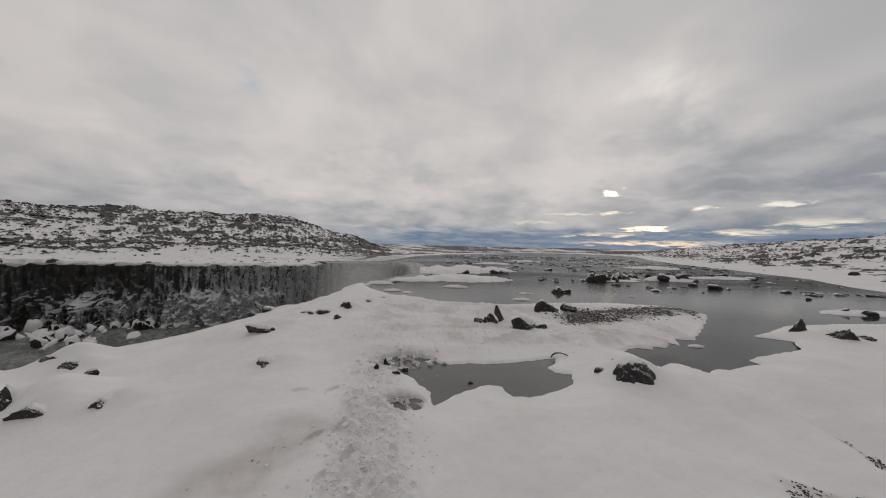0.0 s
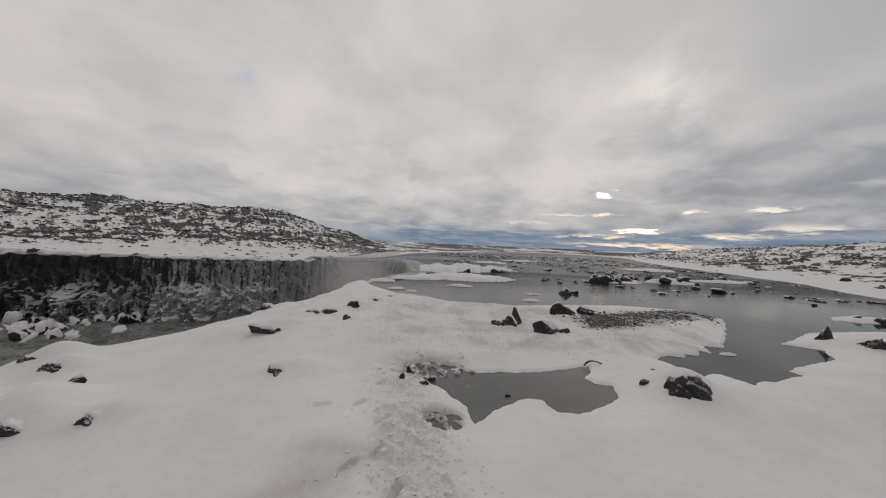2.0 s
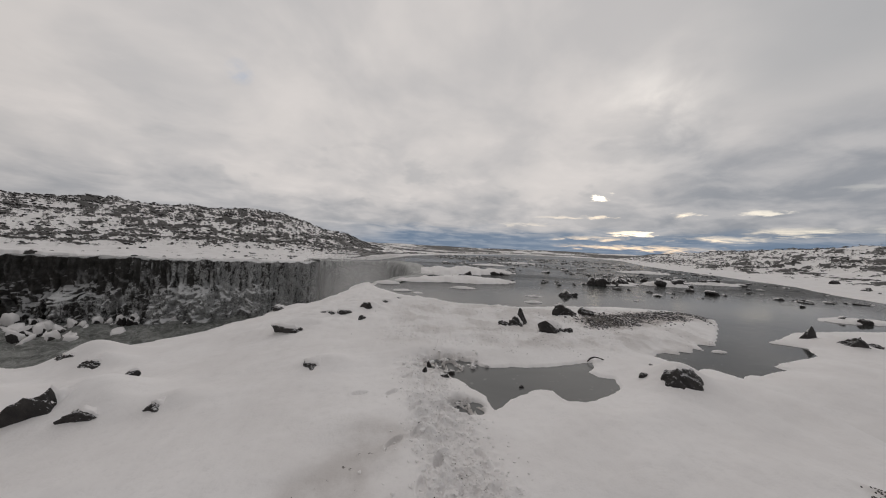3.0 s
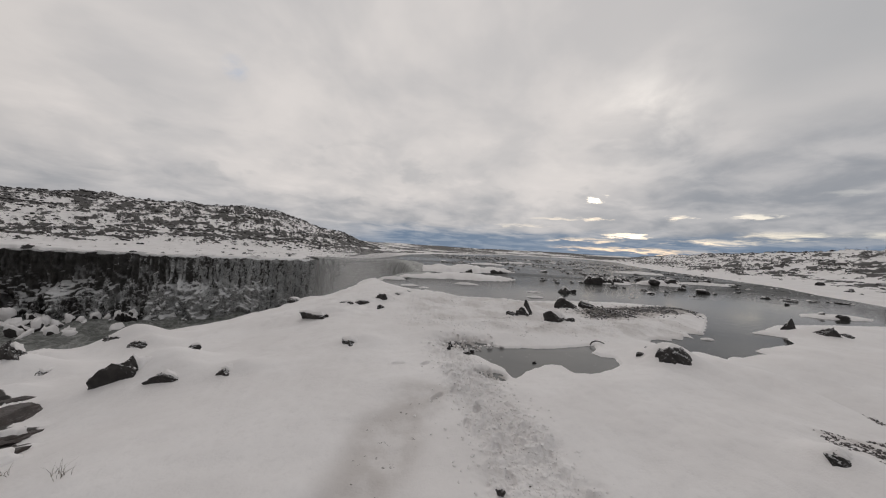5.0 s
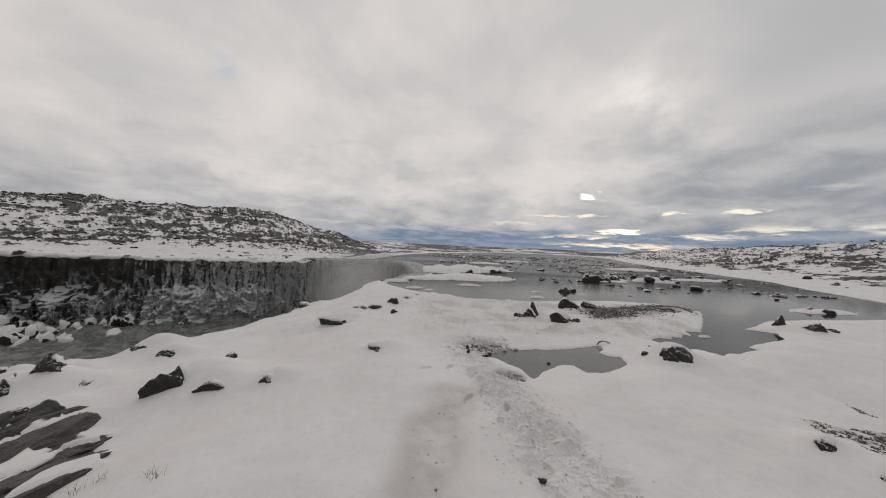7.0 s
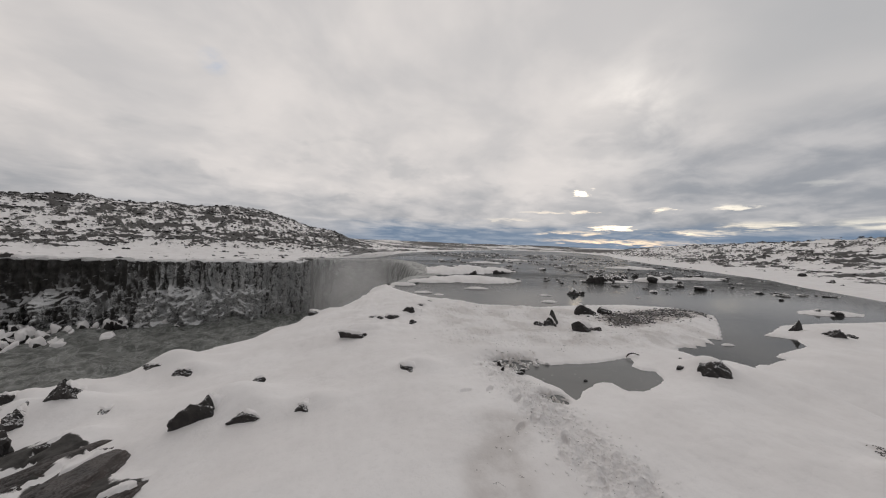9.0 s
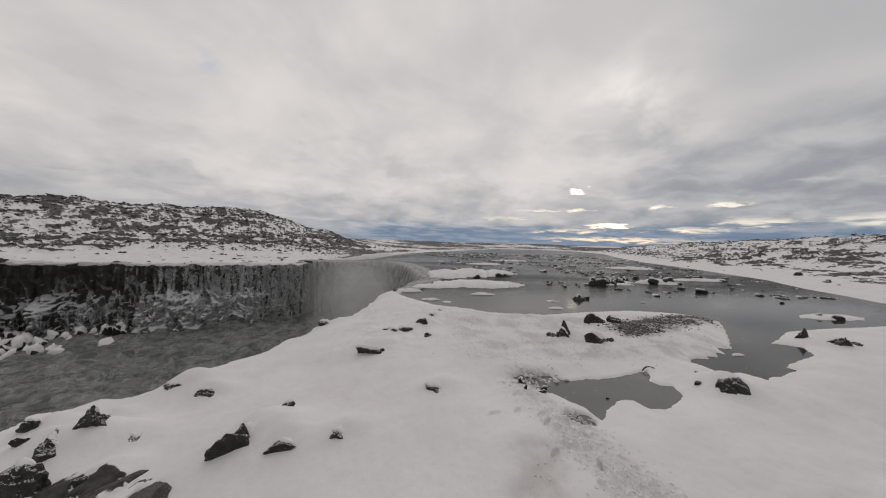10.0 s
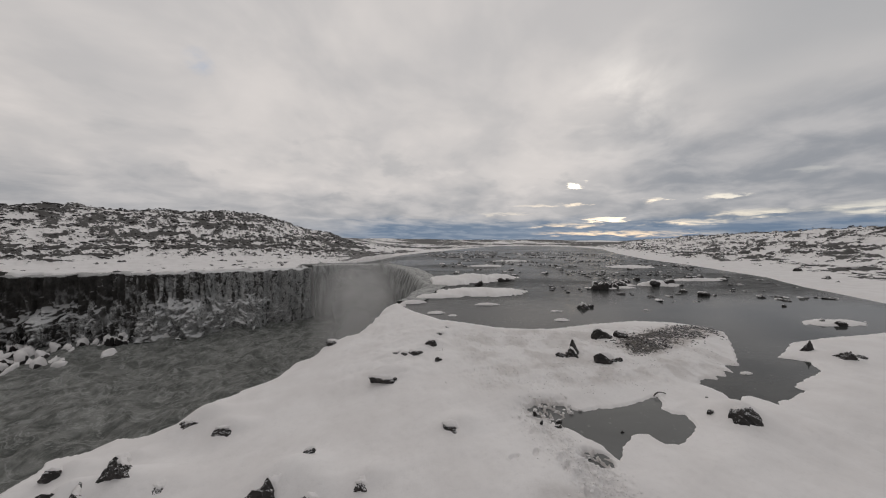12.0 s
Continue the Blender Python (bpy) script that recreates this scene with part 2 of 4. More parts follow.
def make_cliff():
    m, (add, calc, ramp, mix, fuzz), tree = material("icy_cliff")
    where = add("ShaderNodeTexCoord").outputs["Object"]
    tall = add("ShaderNodeVectorMath", {0: where, 1: (1.0, 1.0, 0.16)}, operation="MULTIPLY").outputs[0]
    flow = fuzz(tall, 1.2, 6.0, 0.65, 0.6)
    crust = fuzz(where, 1.7, 7.0, 0.68, 0.8)
    speck = fuzz(where, 6.0, 5.0, 0.7, 0.3)
    up = add("ShaderNodeSeparateXYZ", {0: add("ShaderNodeNewGeometry").outputs["Normal"]}).outputs[2]
    ice_in = add("ShaderNodeAttribute", attribute_name="ice").outputs["Fac"]
    vein_in = add("ShaderNodeAttribute", attribute_name="vein").outputs["Fac"]
    stone = mix(ramp(crust, 0.3, 0.7), (0.010, 0.009, 0.008), (0.045, 0.041, 0.036))
    ice = mix(ramp(speck, 0.36, 0.62), (0.11, 0.112, 0.107), (0.58, 0.58, 0.58))
    rime = ramp(calc("ADD", calc("ADD", flow, calc("MULTIPLY", calc("SUBTRACT", crust, 0.5), 0.9)), calc("MULTIPLY", ice_in, 0.42)), 0.68, 0.82)
    colour = mix(rime, stone, ice)
    colour = mix(calc("MULTIPLY", vein_in, ramp(crust, 0.36, 0.5, 0.2, 0.9)), colour, (0.55, 0.555, 0.555))
    colour = mix(calc("MULTIPLY", ramp(calc("ADD", up, calc("MULTIPLY", crust, 0.8)), 0.82, 1.06), calc("ADD", 0.4, calc("MULTIPLY", ice_in, 0.6))), colour, (0.76, 0.76, 0.765))
    finish(tree, add, colour, 0.5, calc("ADD", crust, flow), 0.7, 0.15)
    return m


def make_falls():
    m, (add, calc, ramp, mix, fuzz), tree = material("falling_water")
    where = add("ShaderNodeTexCoord").outputs["Object"]
    tall = add("ShaderNodeVectorMath", {0: where, 1: (1.0, 1.0, 0.07)}, operation="MULTIPLY").outputs[0]
    strand = fuzz(tall, 1.8, 7.0, 0.7, 0.3)
    colour = mix(ramp(strand, 0.34, 0.66), (0.09, 0.093, 0.09), (0.42, 0.43, 0.42))
    finish(tree, add, colour, 0.45, strand, 0.8, 0.2)
    return m


def make_straw():
    m, (add, calc, ramp, mix, fuzz), tree = material("dry_grass")
    where = add("ShaderNodeTexCoord").outputs["Object"]
    finish(tree, add, mix(ramp(fuzz(where, 9.0), 0.4, 0.6), (0.09, 0.075, 0.055), (0.26, 0.22, 0.16)), 0.8)
    return m


M_GROUND, M_SNOW, M_CLIFF, M_FALLS, M_CHURN, M_STRAW = make_ground(), make_snow(), make_cliff(), make_falls(), make_rapids(), make_straw()
M_ROCK = make_basalt("black_basalt", (0.008, 0.007, 0.007), (0.036, 0.031, 0.029), 0.75)
M_SLAB = make_basalt("brown_slab", (0.022, 0.018, 0.017), (0.062, 0.05, 0.046), 0.06)
M_RIVER = make_river("slushy_river", (0.030, 0.032, 0.031), (0.066, 0.068, 0.065), 2.2, 0.8, 0.04, 13.0, 0.74)
M_POND = make_river("pond_ice", (0.105, 0.108, 0.106), (0.165, 0.168, 0.165), 1.2, 0.15, 0.10, 99.0)


# ---- numbers ----
def noise2(x, y, seed=0):
    """Smooth gradient noise, about -0.7 to 0.7."""
    xi, yi = np.floor(x).astype(np.int64), np.floor(y).astype(np.int64)
    fx, fy = x - xi, y - yi
    ux, uy = fx * fx * fx * (fx * (fx * 6 - 15) + 10), fy * fy * fy * (fy * (fy * 6 - 15) + 10)

    def grad(i, j, dx, dy):
        h = (i * 374761393 + j * 668265263 + seed * 974634777) & 0x7FFFFFFF
        h = ((h ^ (h >> 13)) * 1274126177) & 0x7FFFFFFF
        a = ((h ^ (h >> 16)) & 0xFFFF) * (2 * math.pi / 65536)
        return np.cos(a) * dx + np.sin(a) * dy

    a = grad(xi, yi, fx, fy) * (1 - ux) + grad(xi + 1, yi, fx - 1, fy) * ux
    b = grad(xi, yi + 1, fx, fy - 1) * (1 - ux) + grad(xi + 1, yi + 1, fx - 1, fy - 1) * ux
    return a * (1 - uy) + b * uy


def fbm(x, y, scale, octaves=4, seed=0, rough=0.5):
    out, amp = 0.0, 1.0
    for k in range(octaves):
        out = out + amp * noise2(x * scale + 17.3 * k, y * scale - 9.1 * k, seed + k)
        amp, scale = amp * rough, scale * 2.03
    return out


def step(lo, hi, v):
    t = np.clip((v - lo) / (hi - lo), 0, 1)
    return t * t * (3 - 2 * t)


def inside(poly, x, y):
    """Distance to a closed outline, positive inside it."""
    p = np.array(poly, float)
    q = np.roll(p, -1, axis=0)
    best, odd = np.full(x.shape, 1e9), np.zeros(x.shape, bool)
    for (ax, ay), (bx, by) in zip(p, q):
        dx, dy = bx - ax, by - ay
        t = np.clip(((x - ax) * dx + (y - ay) * dy) / (dx * dx + dy * dy + 1e-12), 0, 1)
        best = np.minimum(best, (x - ax - t * dx) ** 2 + (y - ay - t * dy) ** 2)
        if ay != by:
            odd ^= ((ay > y) != (by > y)) & (x < (bx - ax) * (y - ay) / (by - ay) + ax)
    return np.where(odd, 1, -1) * np.sqrt(best)


def along(line, x, y):
    """Distance to an open line."""
    best = np.full(x.shape, 1e9)
    for (ax, ay), (bx, by) in zip(line, line[1:]):
        dx, dy = bx - ax, by - ay
        t = np.clip(((x - ax) * dx + (y - ay) * dy) / (dx * dx + dy * dy), 0, 1)
        best = np.minimum(best, (x - ax - t * dx) ** 2 + (y - ay - t * dy) ** 2)
    return np.sqrt(best)


# ---- plan, in metres ----
NEAR_LIP = [(-42, -45), (-26, -22), (-17.0, -6), (-13.6, 0), (-12.4, 3.6), (-11.9, 5.6), (-12.0, 6.9), (-11.3, 7.8), (-10.4, 7.9), (-9.85, 8.7), (-9.3, 9.6), (-8.6, 10.6),
            (-8.1, 11.8), (-7.7, 12.9), (-6.9, 13.5), (-6.3, 14.3), (-5.8, 15.5), (-5.45, 16.9), (-4.5, 18.4)]
FALLS_LIP = [(-4.5, 18.4), (-3.0, 21.4), (-1.5, 26), (-1.5, 30), (-2.3, 37), (-3.4, 43), (-5.4, 51), (-7.5, 59), (-11, 65.5), (-15, 68.5), (-19, 68.5), (-24, 66)]
FAR_RIM = [(-24, 66), (-28, 63), (-32.5, 60.8), (-37.5, 58.2), (-42, 57), (-47, 55.5), (-53, 54.8), (-60, 53), (-70, 48), (-84, 38), (-110, 20), (-130, -20)]
GORGE = NEAR_LIP + FALLS_LIP[1:] + FAR_RIM[1:]
SHORE = [(-4.5, 18.2), (-3.6, 16.2), (-2.24, 14.2), (-1.2, 13.6), (0.15, 12.6), (1.4, 12.25), (2.74, 12.17), (4.97, 12.75), (7.55, 13.08), (9.37, 12.66), (10.15, 11.86),
         (10.29, 10.96), (9.14, 9.75), (7.73, 8.48), (6.83, 7.68), (6.35, 7.75), (6.08, 7.2), (5.9, 7.4), (5.53, 6.98), (5.25, 7.1), (5.04, 6.85), (4.77, 7.0), (4.19, 6.7), (4.37, 6.39),
         (4.38, 6.15), (4.26, 5.85), (4.46, 5.78), (4.75, 5.98), (4.96, 5.95), (5.07, 5.72), (5.17, 5.5), (5.45, 5.65), (5.71, 5.68), (6.12, 5.82), (6.84, 6.02), (6.75, 6.25), (7.2, 6.4),
         (7.7, 6.61), (8.67, 6.87), (9.1, 7.13), (9.67, 7.7), (9.3, 7.95), (9.0, 8.15), (10.01, 8.61), (11.56, 9.43), (13.86, 9.8), (16.34, 9.98), (19.54, 10.4)]
RIVER = SHORE + [(24, 9.6), (30, 5), (34, 8), (31, 12), (29, 15.8), (31, 18.7), (33.5, 22.8), (39.6, 30), (43.3, 37.5), (49.2, 49.4), (55, 65), (73, 98), (118, 171), (150, 260), (120, 275), (80, 260),
                 (40, 180), (12, 118), (-3, 86), (-14, 74), (-26, 69), (-25, 64), (-8, 50), (-4, 24)]
POND = [(-0.96, 5.68), (-0.15, 5.79), (0.93, 5.82), (1.92, 6.01), (2.45, 6.2), (2.35, 5.92), (2.04, 5.65), (2.12, 5.45), (2.39, 5.36), (2.24, 4.98), (1.79, 4.66), (1.32, 4.5), (1.07, 4.54),
        (0.96, 4.84), (0.67, 4.84), (0.26, 4.65), (-0.18, 4.23), (-0.24, 4.65), (-0.55, 5.12), (-0.85, 5.47)]
GRAVEL = [(3.7, 8.4), (4.0, 9.6), (5.2, 10.6), (8.3, 11.7), (10.0, 11.3), (9.9, 10.6), (8.0, 9.9), (5.6, 8.9)]
TRACK = [(-1.25, 5.6), (-1.1, 4.5), (-0.95, 3.5), (-0.8, 2.5), (-0.75, 1.5), (-0.95, 0.2), (-1.6, -1.6), (-2.4, -3.5)]
STEPS = [(-1.56, 3.32, 0.75), (-2.16, 4.33, 0.4), (-1.31, 3.46, 1.1), (-1.08, 2.97, 1.3), (-1.25, 2.68, 1.5), (-1.71, 4.42, 0.9), (-0.64, 3.8, 2.2), (-0.97, 1.92, 1.6), (-0.74, 1.4, 1.8),
         (-0.99, 3.98, 1.4), (-0.62, 3.1, 1.9), (-1.0, 2.3, 1.2), (-1.35, 4.0, 0.8), (-1.5, 5.0, 0.6)]  # footprints: x, y, turn
ISLES = [(1.8, 21.9, 3.6, 1.6, 0.42), (0.3, 28.5, 2.2, 2.6, 0.6), (3.0, 29.5, 2.6, 2.2, 0.7), (6.2, 31.0, 2.0, 1.6, 0.5), (-1.6, 20.6, 1.6, 0.7, 0.25), (1.2, 17.6, 0.85, 0.28, 0.13), (4.7, 15.5, 0.5, 0.14, 0.07),
         (20.0, 24.8, 1.9, 0.9, 0.5), (14.2, 23.6, 2.4, 0.55, 0.16), (16.4, 24.9, 1.2, 0.5, 0.2), (3.9, 13.6, 0.45, 0.2, 0.1), (-2.3, 15.7, 0.5, 0.25, 0.12), (-1.5, 15.0, 0.3, 0.16, 0.1), (17.9, 11.8, 2.0, 0.55, 0.15), (6.4, 7.15, 0.22, 0.1, 0.06), (28, 28, 3.2, 0.8, 0.3),
         (33, 44, 4, 1.5, 0.4), (9, 46, 3, 0.9, 0.3), (18, 58, 4, 1.0, 0.35), (-3.6, 18.6, 0.9, 0.4, 0.2), (10.3, 15.3, 0.3, 0.12, 0.07)]
CX, CY = -2.0, -0.5
HILL_AZ = [-180, -120, -75, -60, -51, -43, -33, -28, -24.3, -21, -18.1, -14, -10.4, -5, 0, 60, 180]
HILL_TOP = [4, 6, 12, 13.8, 14.6, 16.9, 17.4, 18.0, 17.2, 14.0, 11.0, 7.8, 5.2, 2.0, 0.5, 0.5, 4]


BANK = "black basalt block half buried in drifted snow near the gorge lip"
SPIT = "black lava block with snow on top on the gravel spit"
WET = "dark snow-dusted rock standing in the slushy river"
ROCKS = [  # x, y, width, height, snow, label
    (-9.38, 7.36, 0.84, 0.62, 0.30, BANK), (-8.45, 6.92, 0.56, 0.30, 0.34, BANK), (-6.30, 4.35, 0.90, 0.70, 0.26, "large black basalt block with a drift against its side"),
    (-5.58, 4.08, 0.52, 0.16, 0.45, BANK), (-4.82, 4.2, 0.52, 0.20, 0.42, BANK), (-5.90, 5.00, 0.28, 0.16, 0.35, BANK), (-9.62, 5.05, 0.95, 0.56, 0.16, BANK),
    (-9.42, 5.45, 0.62, 0.48, 0.14, BANK), (-9.25, 4.35, 0.8, 0.50, 0.14, BANK), (-8.34, 4.3, 0.50, 0.22, 0.2, BANK), (-11.1, 6.1, 0.5, 0.34, 0.3, BANK), (-8.58, 5.22, 0.59, 0.12, 0.35, BANK), (-10.0, 6.35, 0.45, 0.22, 0.4, BANK),
    (-3.12, 5.22, 0.58, 0.19, 0.42, "lone black stone breaking through smooth snow"),
    (-3.17, 10.07, 0.58, 0.32, 0.30, BANK), (-2.98, 8.77, 0.28, 0.15, 0.3, BANK), (-3.73, 9.5, 0.52, 0.19, 0.5, BANK), (-4.1, 9.5, 0.26, 0.15, 0.3, BANK), (-4.43, 9.75, 0.43, 0.16, 0.5, BANK),
    (-4.75, 7.95, 0.96, 0.28, 0.66, "low snow-covered hump of rock near the gorge lip"), (-4.42, 7.82, 0.20, 0.14, 0.2, BANK), (-2.62, 11.35, 0.54, 0.20, 0.45, BANK), 
    (-7.15, 13.0, 0.72, 0.28, 0.5, BANK), (-6.2, 14.9, 0.5, 0.26, 0.45, BANK), (-2.2, 12.2, 0.35, 0.14, 0.35, BANK),
    (1.56, 8.68, 0.92, 0.56, 0.26, SPIT), (1.82, 9.0, 0.62, 0.80, 0.18, SPIT), (1.2, 8.8, 0.3, 0.24, 0.3, SPIT), (2.42, 8.12, 0.92, 0.36, 0.34, SPIT), (2.85, 8.2, 0.3, 0.18, 0.1, SPIT),
    (3.95, 10.4, 0.92, 0.42, 0.36, SPIT), (4.55, 10.2, 0.5, 0.28, 0.3, SPIT),
    (6.75, 16.15, 1.05, 0.50, 0.40, WET), (7.25, 16.3, 0.5, 0.3, 0.4, WET),
    (12.14, 23.10, 0.9, 0.55, 0.42, WET), (12.95, 22.9, 0.9, 0.75, 0.38, WET), (13.6, 23.2, 0.8, 0.6, 0.5, WET), (14.4, 23.3, 0.95, 0.8, 0.36, WET), (15.2, 23.9, 0.8, 0.7, 0.42, WET), (16.0, 24.5, 0.9, 0.85, 0.42, WET), (16.9, 25.2, 0.8, 0.6, 0.4, WET), (18.2, 26.6, 1.1, 0.8, 0.4, WET), (20.9, 28.6, 0.9, 0.55, 0.4, WET),
    (12.5, 23.5, 0.6, 0.7, 0.5, WET), (13.3, 23.7, 0.6, 0.75, 0.45, WET), (14.0, 23.9, 0.7, 0.85, 0.5, WET), (14.9, 24.5, 0.7, 0.9, 0.45, WET), (11.6, 22.9, 0.5, 0.35, 0.4, WET), (15.6, 24.9, 0.6, 0.8, 0.5, WET),
    (19.0, 24.1, 1.2, 0.66, 0.6, WET), (20.6, 24.4, 1.3, 0.72, 0.6, WET), (21.7, 24.2, 0.9, 0.4, 0.4, WET), (19.0, 19.4, 1.05, 0.48, 0.40, WET), (19.7, 19.3, 0.45, 0.22, 0.3, WET), (22.47, 18.25, 0.72, 0.26, 0.3, WET),
    (28.49, 24.3, 1.3, 0.34, 0.35, WET), (27.6, 24.5, 0.8, 0.3, 0.45, WET), (20.29, 15.5, 0.3, 0.15, 0.2, WET), (18.89, 21.1, 0.75, 0.33, 0.45, WET), (26.44, 33.0, 0.9, 0.4, 0.4, WET), (26.83, 28.1, 1.2, 0.5, 0.5, WET),
    (28.1, 28.3, 1.1, 0.45, 0.6, WET), (30.7, 27.7, 1.3, 0.35, 0.4, WET), (5.7, 28.4, 1.7, 0.9, 0.3, WET), (6.8, 28.9, 1.2, 0.6, 0.45, WET), (2.60, 25.4, 0.75, 0.75, 0.25, WET), (5.51, 22.26, 0.6, 0.28, 0.3, WET),
    (13.6, 35.1, 1.5, 0.4, 0.4, WET), (19.2, 41.8, 1.6, 0.45, 0.35, WET), (9.0, 33.5, 1.2, 0.35, 0.35, WET), (11, 40, 1.8, 0.4, 0.4, WET), (23, 37, 1.3, 0.4, 0.4, WET), (24, 46, 2.0, 0.5, 0.4, WET), (15, 51, 2.2, 0.5, 0.4, WET), (30, 40, 1.4, 0.5, 0.4, WET),
    (3.15, 4.72, 0.70, 0.46, 0.16, "rounded black boulder with wind-scoured snow on one side"), (2.78, 5.12, 0.18, 0.14, 0.1, "small black stone beside the boulder"),
    (10.6, 8.3, 0.62, 0.36, 0.12, "pointed black stone on the snowy bank"), (10.6, 7.4, 0.56, 0.36, 0.2, "black stone on the snowy bank"), (11.35, 7.5, 0.5, 0.12, 0.2, "flat black stone on the snowy bank"),
    (2.52, 1.97, 0.34, 0.17, 0.35, "dark turf-covered stone in a wind scoop"), (17.45, 11.4, 0.5, 0.27, 0.35, WET), (17.1, 11.85, 0.45, 0.18, 0.5, WET), (4.87, 3.12, 0.17, 0.10, 0.2, "small dark stone in a wind scoop"),
    (0.46, 4.95, 0.10, 0.085, 0.0, "small dark stone frozen into the puddle"), (-1.12, 5.75, 0.15, 0.22, 0.25, "dark stone at the trodden end of the puddle"), (-1.22, 5.25, 0.14, 0.12, 0.3, "dark stone at the trodden end of the puddle"),
    (-0.85, 5.2, 0.2, 0.1, 0.4, "dark stone at the trodden end of the puddle"), (-0.82, 6.05, 0.26, 0.12, 0.4, "dark stone at the trodden end of the puddle"),
    (-0.45, 6.05, 0.3, 0.12, 0.5, "dark stone at the trodden end of the puddle"), (-0.72, 5.42, 0.2, 0.1, 0.2, "dark stone at the trodden end of the puddle"), 
    # the two footpath stones are added in place of dark turf holes
    (-0.72, 4.35, 0.12, 0.07, 0.2, "dark stone at the trodden end of the puddle"), (-1.12, 1.72, 0.10, 0.06, 0.4, "dark stone standing in for a turf hole in the footpath"), (-0.8, 1.4, 0.13, 0.07, 0.4, "dark stone standing in for a turf hole in the footpath"), (3.46, 5.80, 0.13, 0.05, 0.2, "small dark stone in the snow"), (50.6, 34.4, 1.4, 0.7, 0.4, "dark boulder on the far snowy bank"), (43.1, 27.0, 1.2, 0.55, 0.4, "dark boulder on the far snowy bank"),
    (54.8, 31.2, 1.8, 0.8, 0.4, "dark boulder on the far snowy bank"), (-10.3, 5.3, 0.42, 0.24, 0.3, BANK),
]
LOW = 0.62  # how far the blocks stand out of snow and water
DRIFTS = [(x, y, w, h * LOW) for x, y, w, h, cap, label in ROCKS if math.hypot(x + 2, y) < 15 and w > 0.3 and cap > 0.15 and label != SPIT]


def water_level(x, y):
    return -1.5 * step(-2.0, -15.0, x) * step(30, 50, y)


def land(x, y):
    """Ground height with the water's bed, how rocky it is, and how gritty or brown-tinted."""
    r, az = np.hypot(x - CX, y - CY), np.degrees(np.arctan2(x - CX, y - CY))
    gorge, river, pond = inside(GORGE, x, y), inside(RIVER, x, y), inside(POND, x, y)
    gorge = gorge + step(26, 17, y) * (0.55 * noise2(x * 0.5, y * 0.5, 57) + 0.16 * noise2(x * 1.7, y * 1.7, 58))
    gorge = gorge + step(40, 54, y) * (0.9 * noise2(x * 0.3, y * 0.3, 67) + 0.35 * noise2(x * 0.9, y * 0.9, 68))
    # near bank
    h = 0.15 + 0.10 * fbm(x, y, 0.35, 3, 3) + 0.022 * fbm(x, y, 1.6, 3, 8)
    wind = x * 0.86 + y * 0.5, y * 0.86 - x * 0.5
    h = h + 0.035 * fbm(wind[0] * 0.35, wind[1], 1.1, 4, 14) + 0.012 * np.abs(noise2(wind[0] * 1.4, wind[1] * 4.0, 15))
    h = h - 0.95 * step(-2.6, -10.0, x) * step(26, 16, y) - 0.35 * step(2.5, 6, x) * step(5.2, 2.0, y)
    across = (x - 4.9) + 0.12 * noise2(x * 1.5, y * 1.5, 64)
    scoop = step(2.0, 2.9, y) * step(5.4, 4.3, y)
    h = h + scoop * (0.09 * step(-0.9, -0.05, across) * step(0.04, -0.03, across) - 0.06 * step(-0.03, 0.1, across) * step(1.1, 0.2, across))
    lane = step(0.66, 0.20, along(TRACK, x, y) + 0.22 * noise2(x * 1.9, y * 1.9, 61)) * (0.45 + 0.55 * step(-0.25, 0.2, noise2(x * 1.4, y * 1.4, 62)))
    lumps = 0.055 + 0.07 * fbm(x + 0.1 * noise2(x * 9, y * 9, 34), y, 4.5, 3, 31, 0.6) - np.abs(noise2(x * 2.9, y * 2.9, 33)) * 0.14 - np.abs(noise2(x * 7.0, y * 7.0, 32)) * 0.07
    h = h + lane * lumps
    h = h - 0.06 * step(0.7, 0.0, along([(-1.9, 3.0), (-2.15, 2.3), (-2.35, 1.4)], x, y))
    for fx, fy, turn in STEPS:
        c, sn = math.cos(turn), math.sin(turn)
        u, w = (x - fx) * c + (y - fy) * sn, (y - fy) * c - (x - fx) * sn
        e = np.hypot(u / 0.115, w / 0.047)
        h = h - 0.04 * step(1.12, 0.8, e) + 0.008 * step(0.4, 0.0, np.abs(e - 1.3))
    spit = step(6.2, 7.0, y) * step(12.5, 11.5, y) * step(-3.0, -1.5, x) * step(8.8, 6.5, x)
    h = h + spit * (np.abs(noise2(x * 3.2, y * 3.2, 37)) * 0.08 - np.abs(noise2(x * 7.5, y * 9.5, 38)) * 0.09)
    for dx, dy, w, tall in DRIFTS:
        q = ((x - dx - 0.24 * w) / (1.0 * w)) ** 2 + ((y - dy - 0.46 * w) / (0.72 * w)) ** 2
        h = h + min(1.1 * tall, 0.40 * w) * np.exp(-np.minimum(q, 40.0) * 1.7)
        h = h + 0.22 * tall * np.exp(-np.minimum(((x - dx) ** 2 + (y - dy) ** 2) / (1.1 * w) ** 2, 40.0) * 1.6)
    rough = step(-7.5, -5.5, x) * step(0.5, -1.5, x) * step(7.2, 8.8, y)
    h = h + rough * (0.16 * np.abs(noise2(x * 0.9, y * 0.9, 65)) + 0.08 * np.abs(noise2(x * 2.3, y * 2.3, 66)) - 0.03)
    near = h
    # far banks and hills
    left = step(-4, -16, az) * step(22, 45, r)
    right = step(24, 36, az) * step(105, 90, az) * step(1.0, 8.0, -river) * step(20, 35, r)
    hill = np.interp(az, HILL_AZ, HILL_TOP)
    rise = 0.6 * np.clip((r - 76) / 126, 0, 1) + 0.4 * step(86, 205, r)
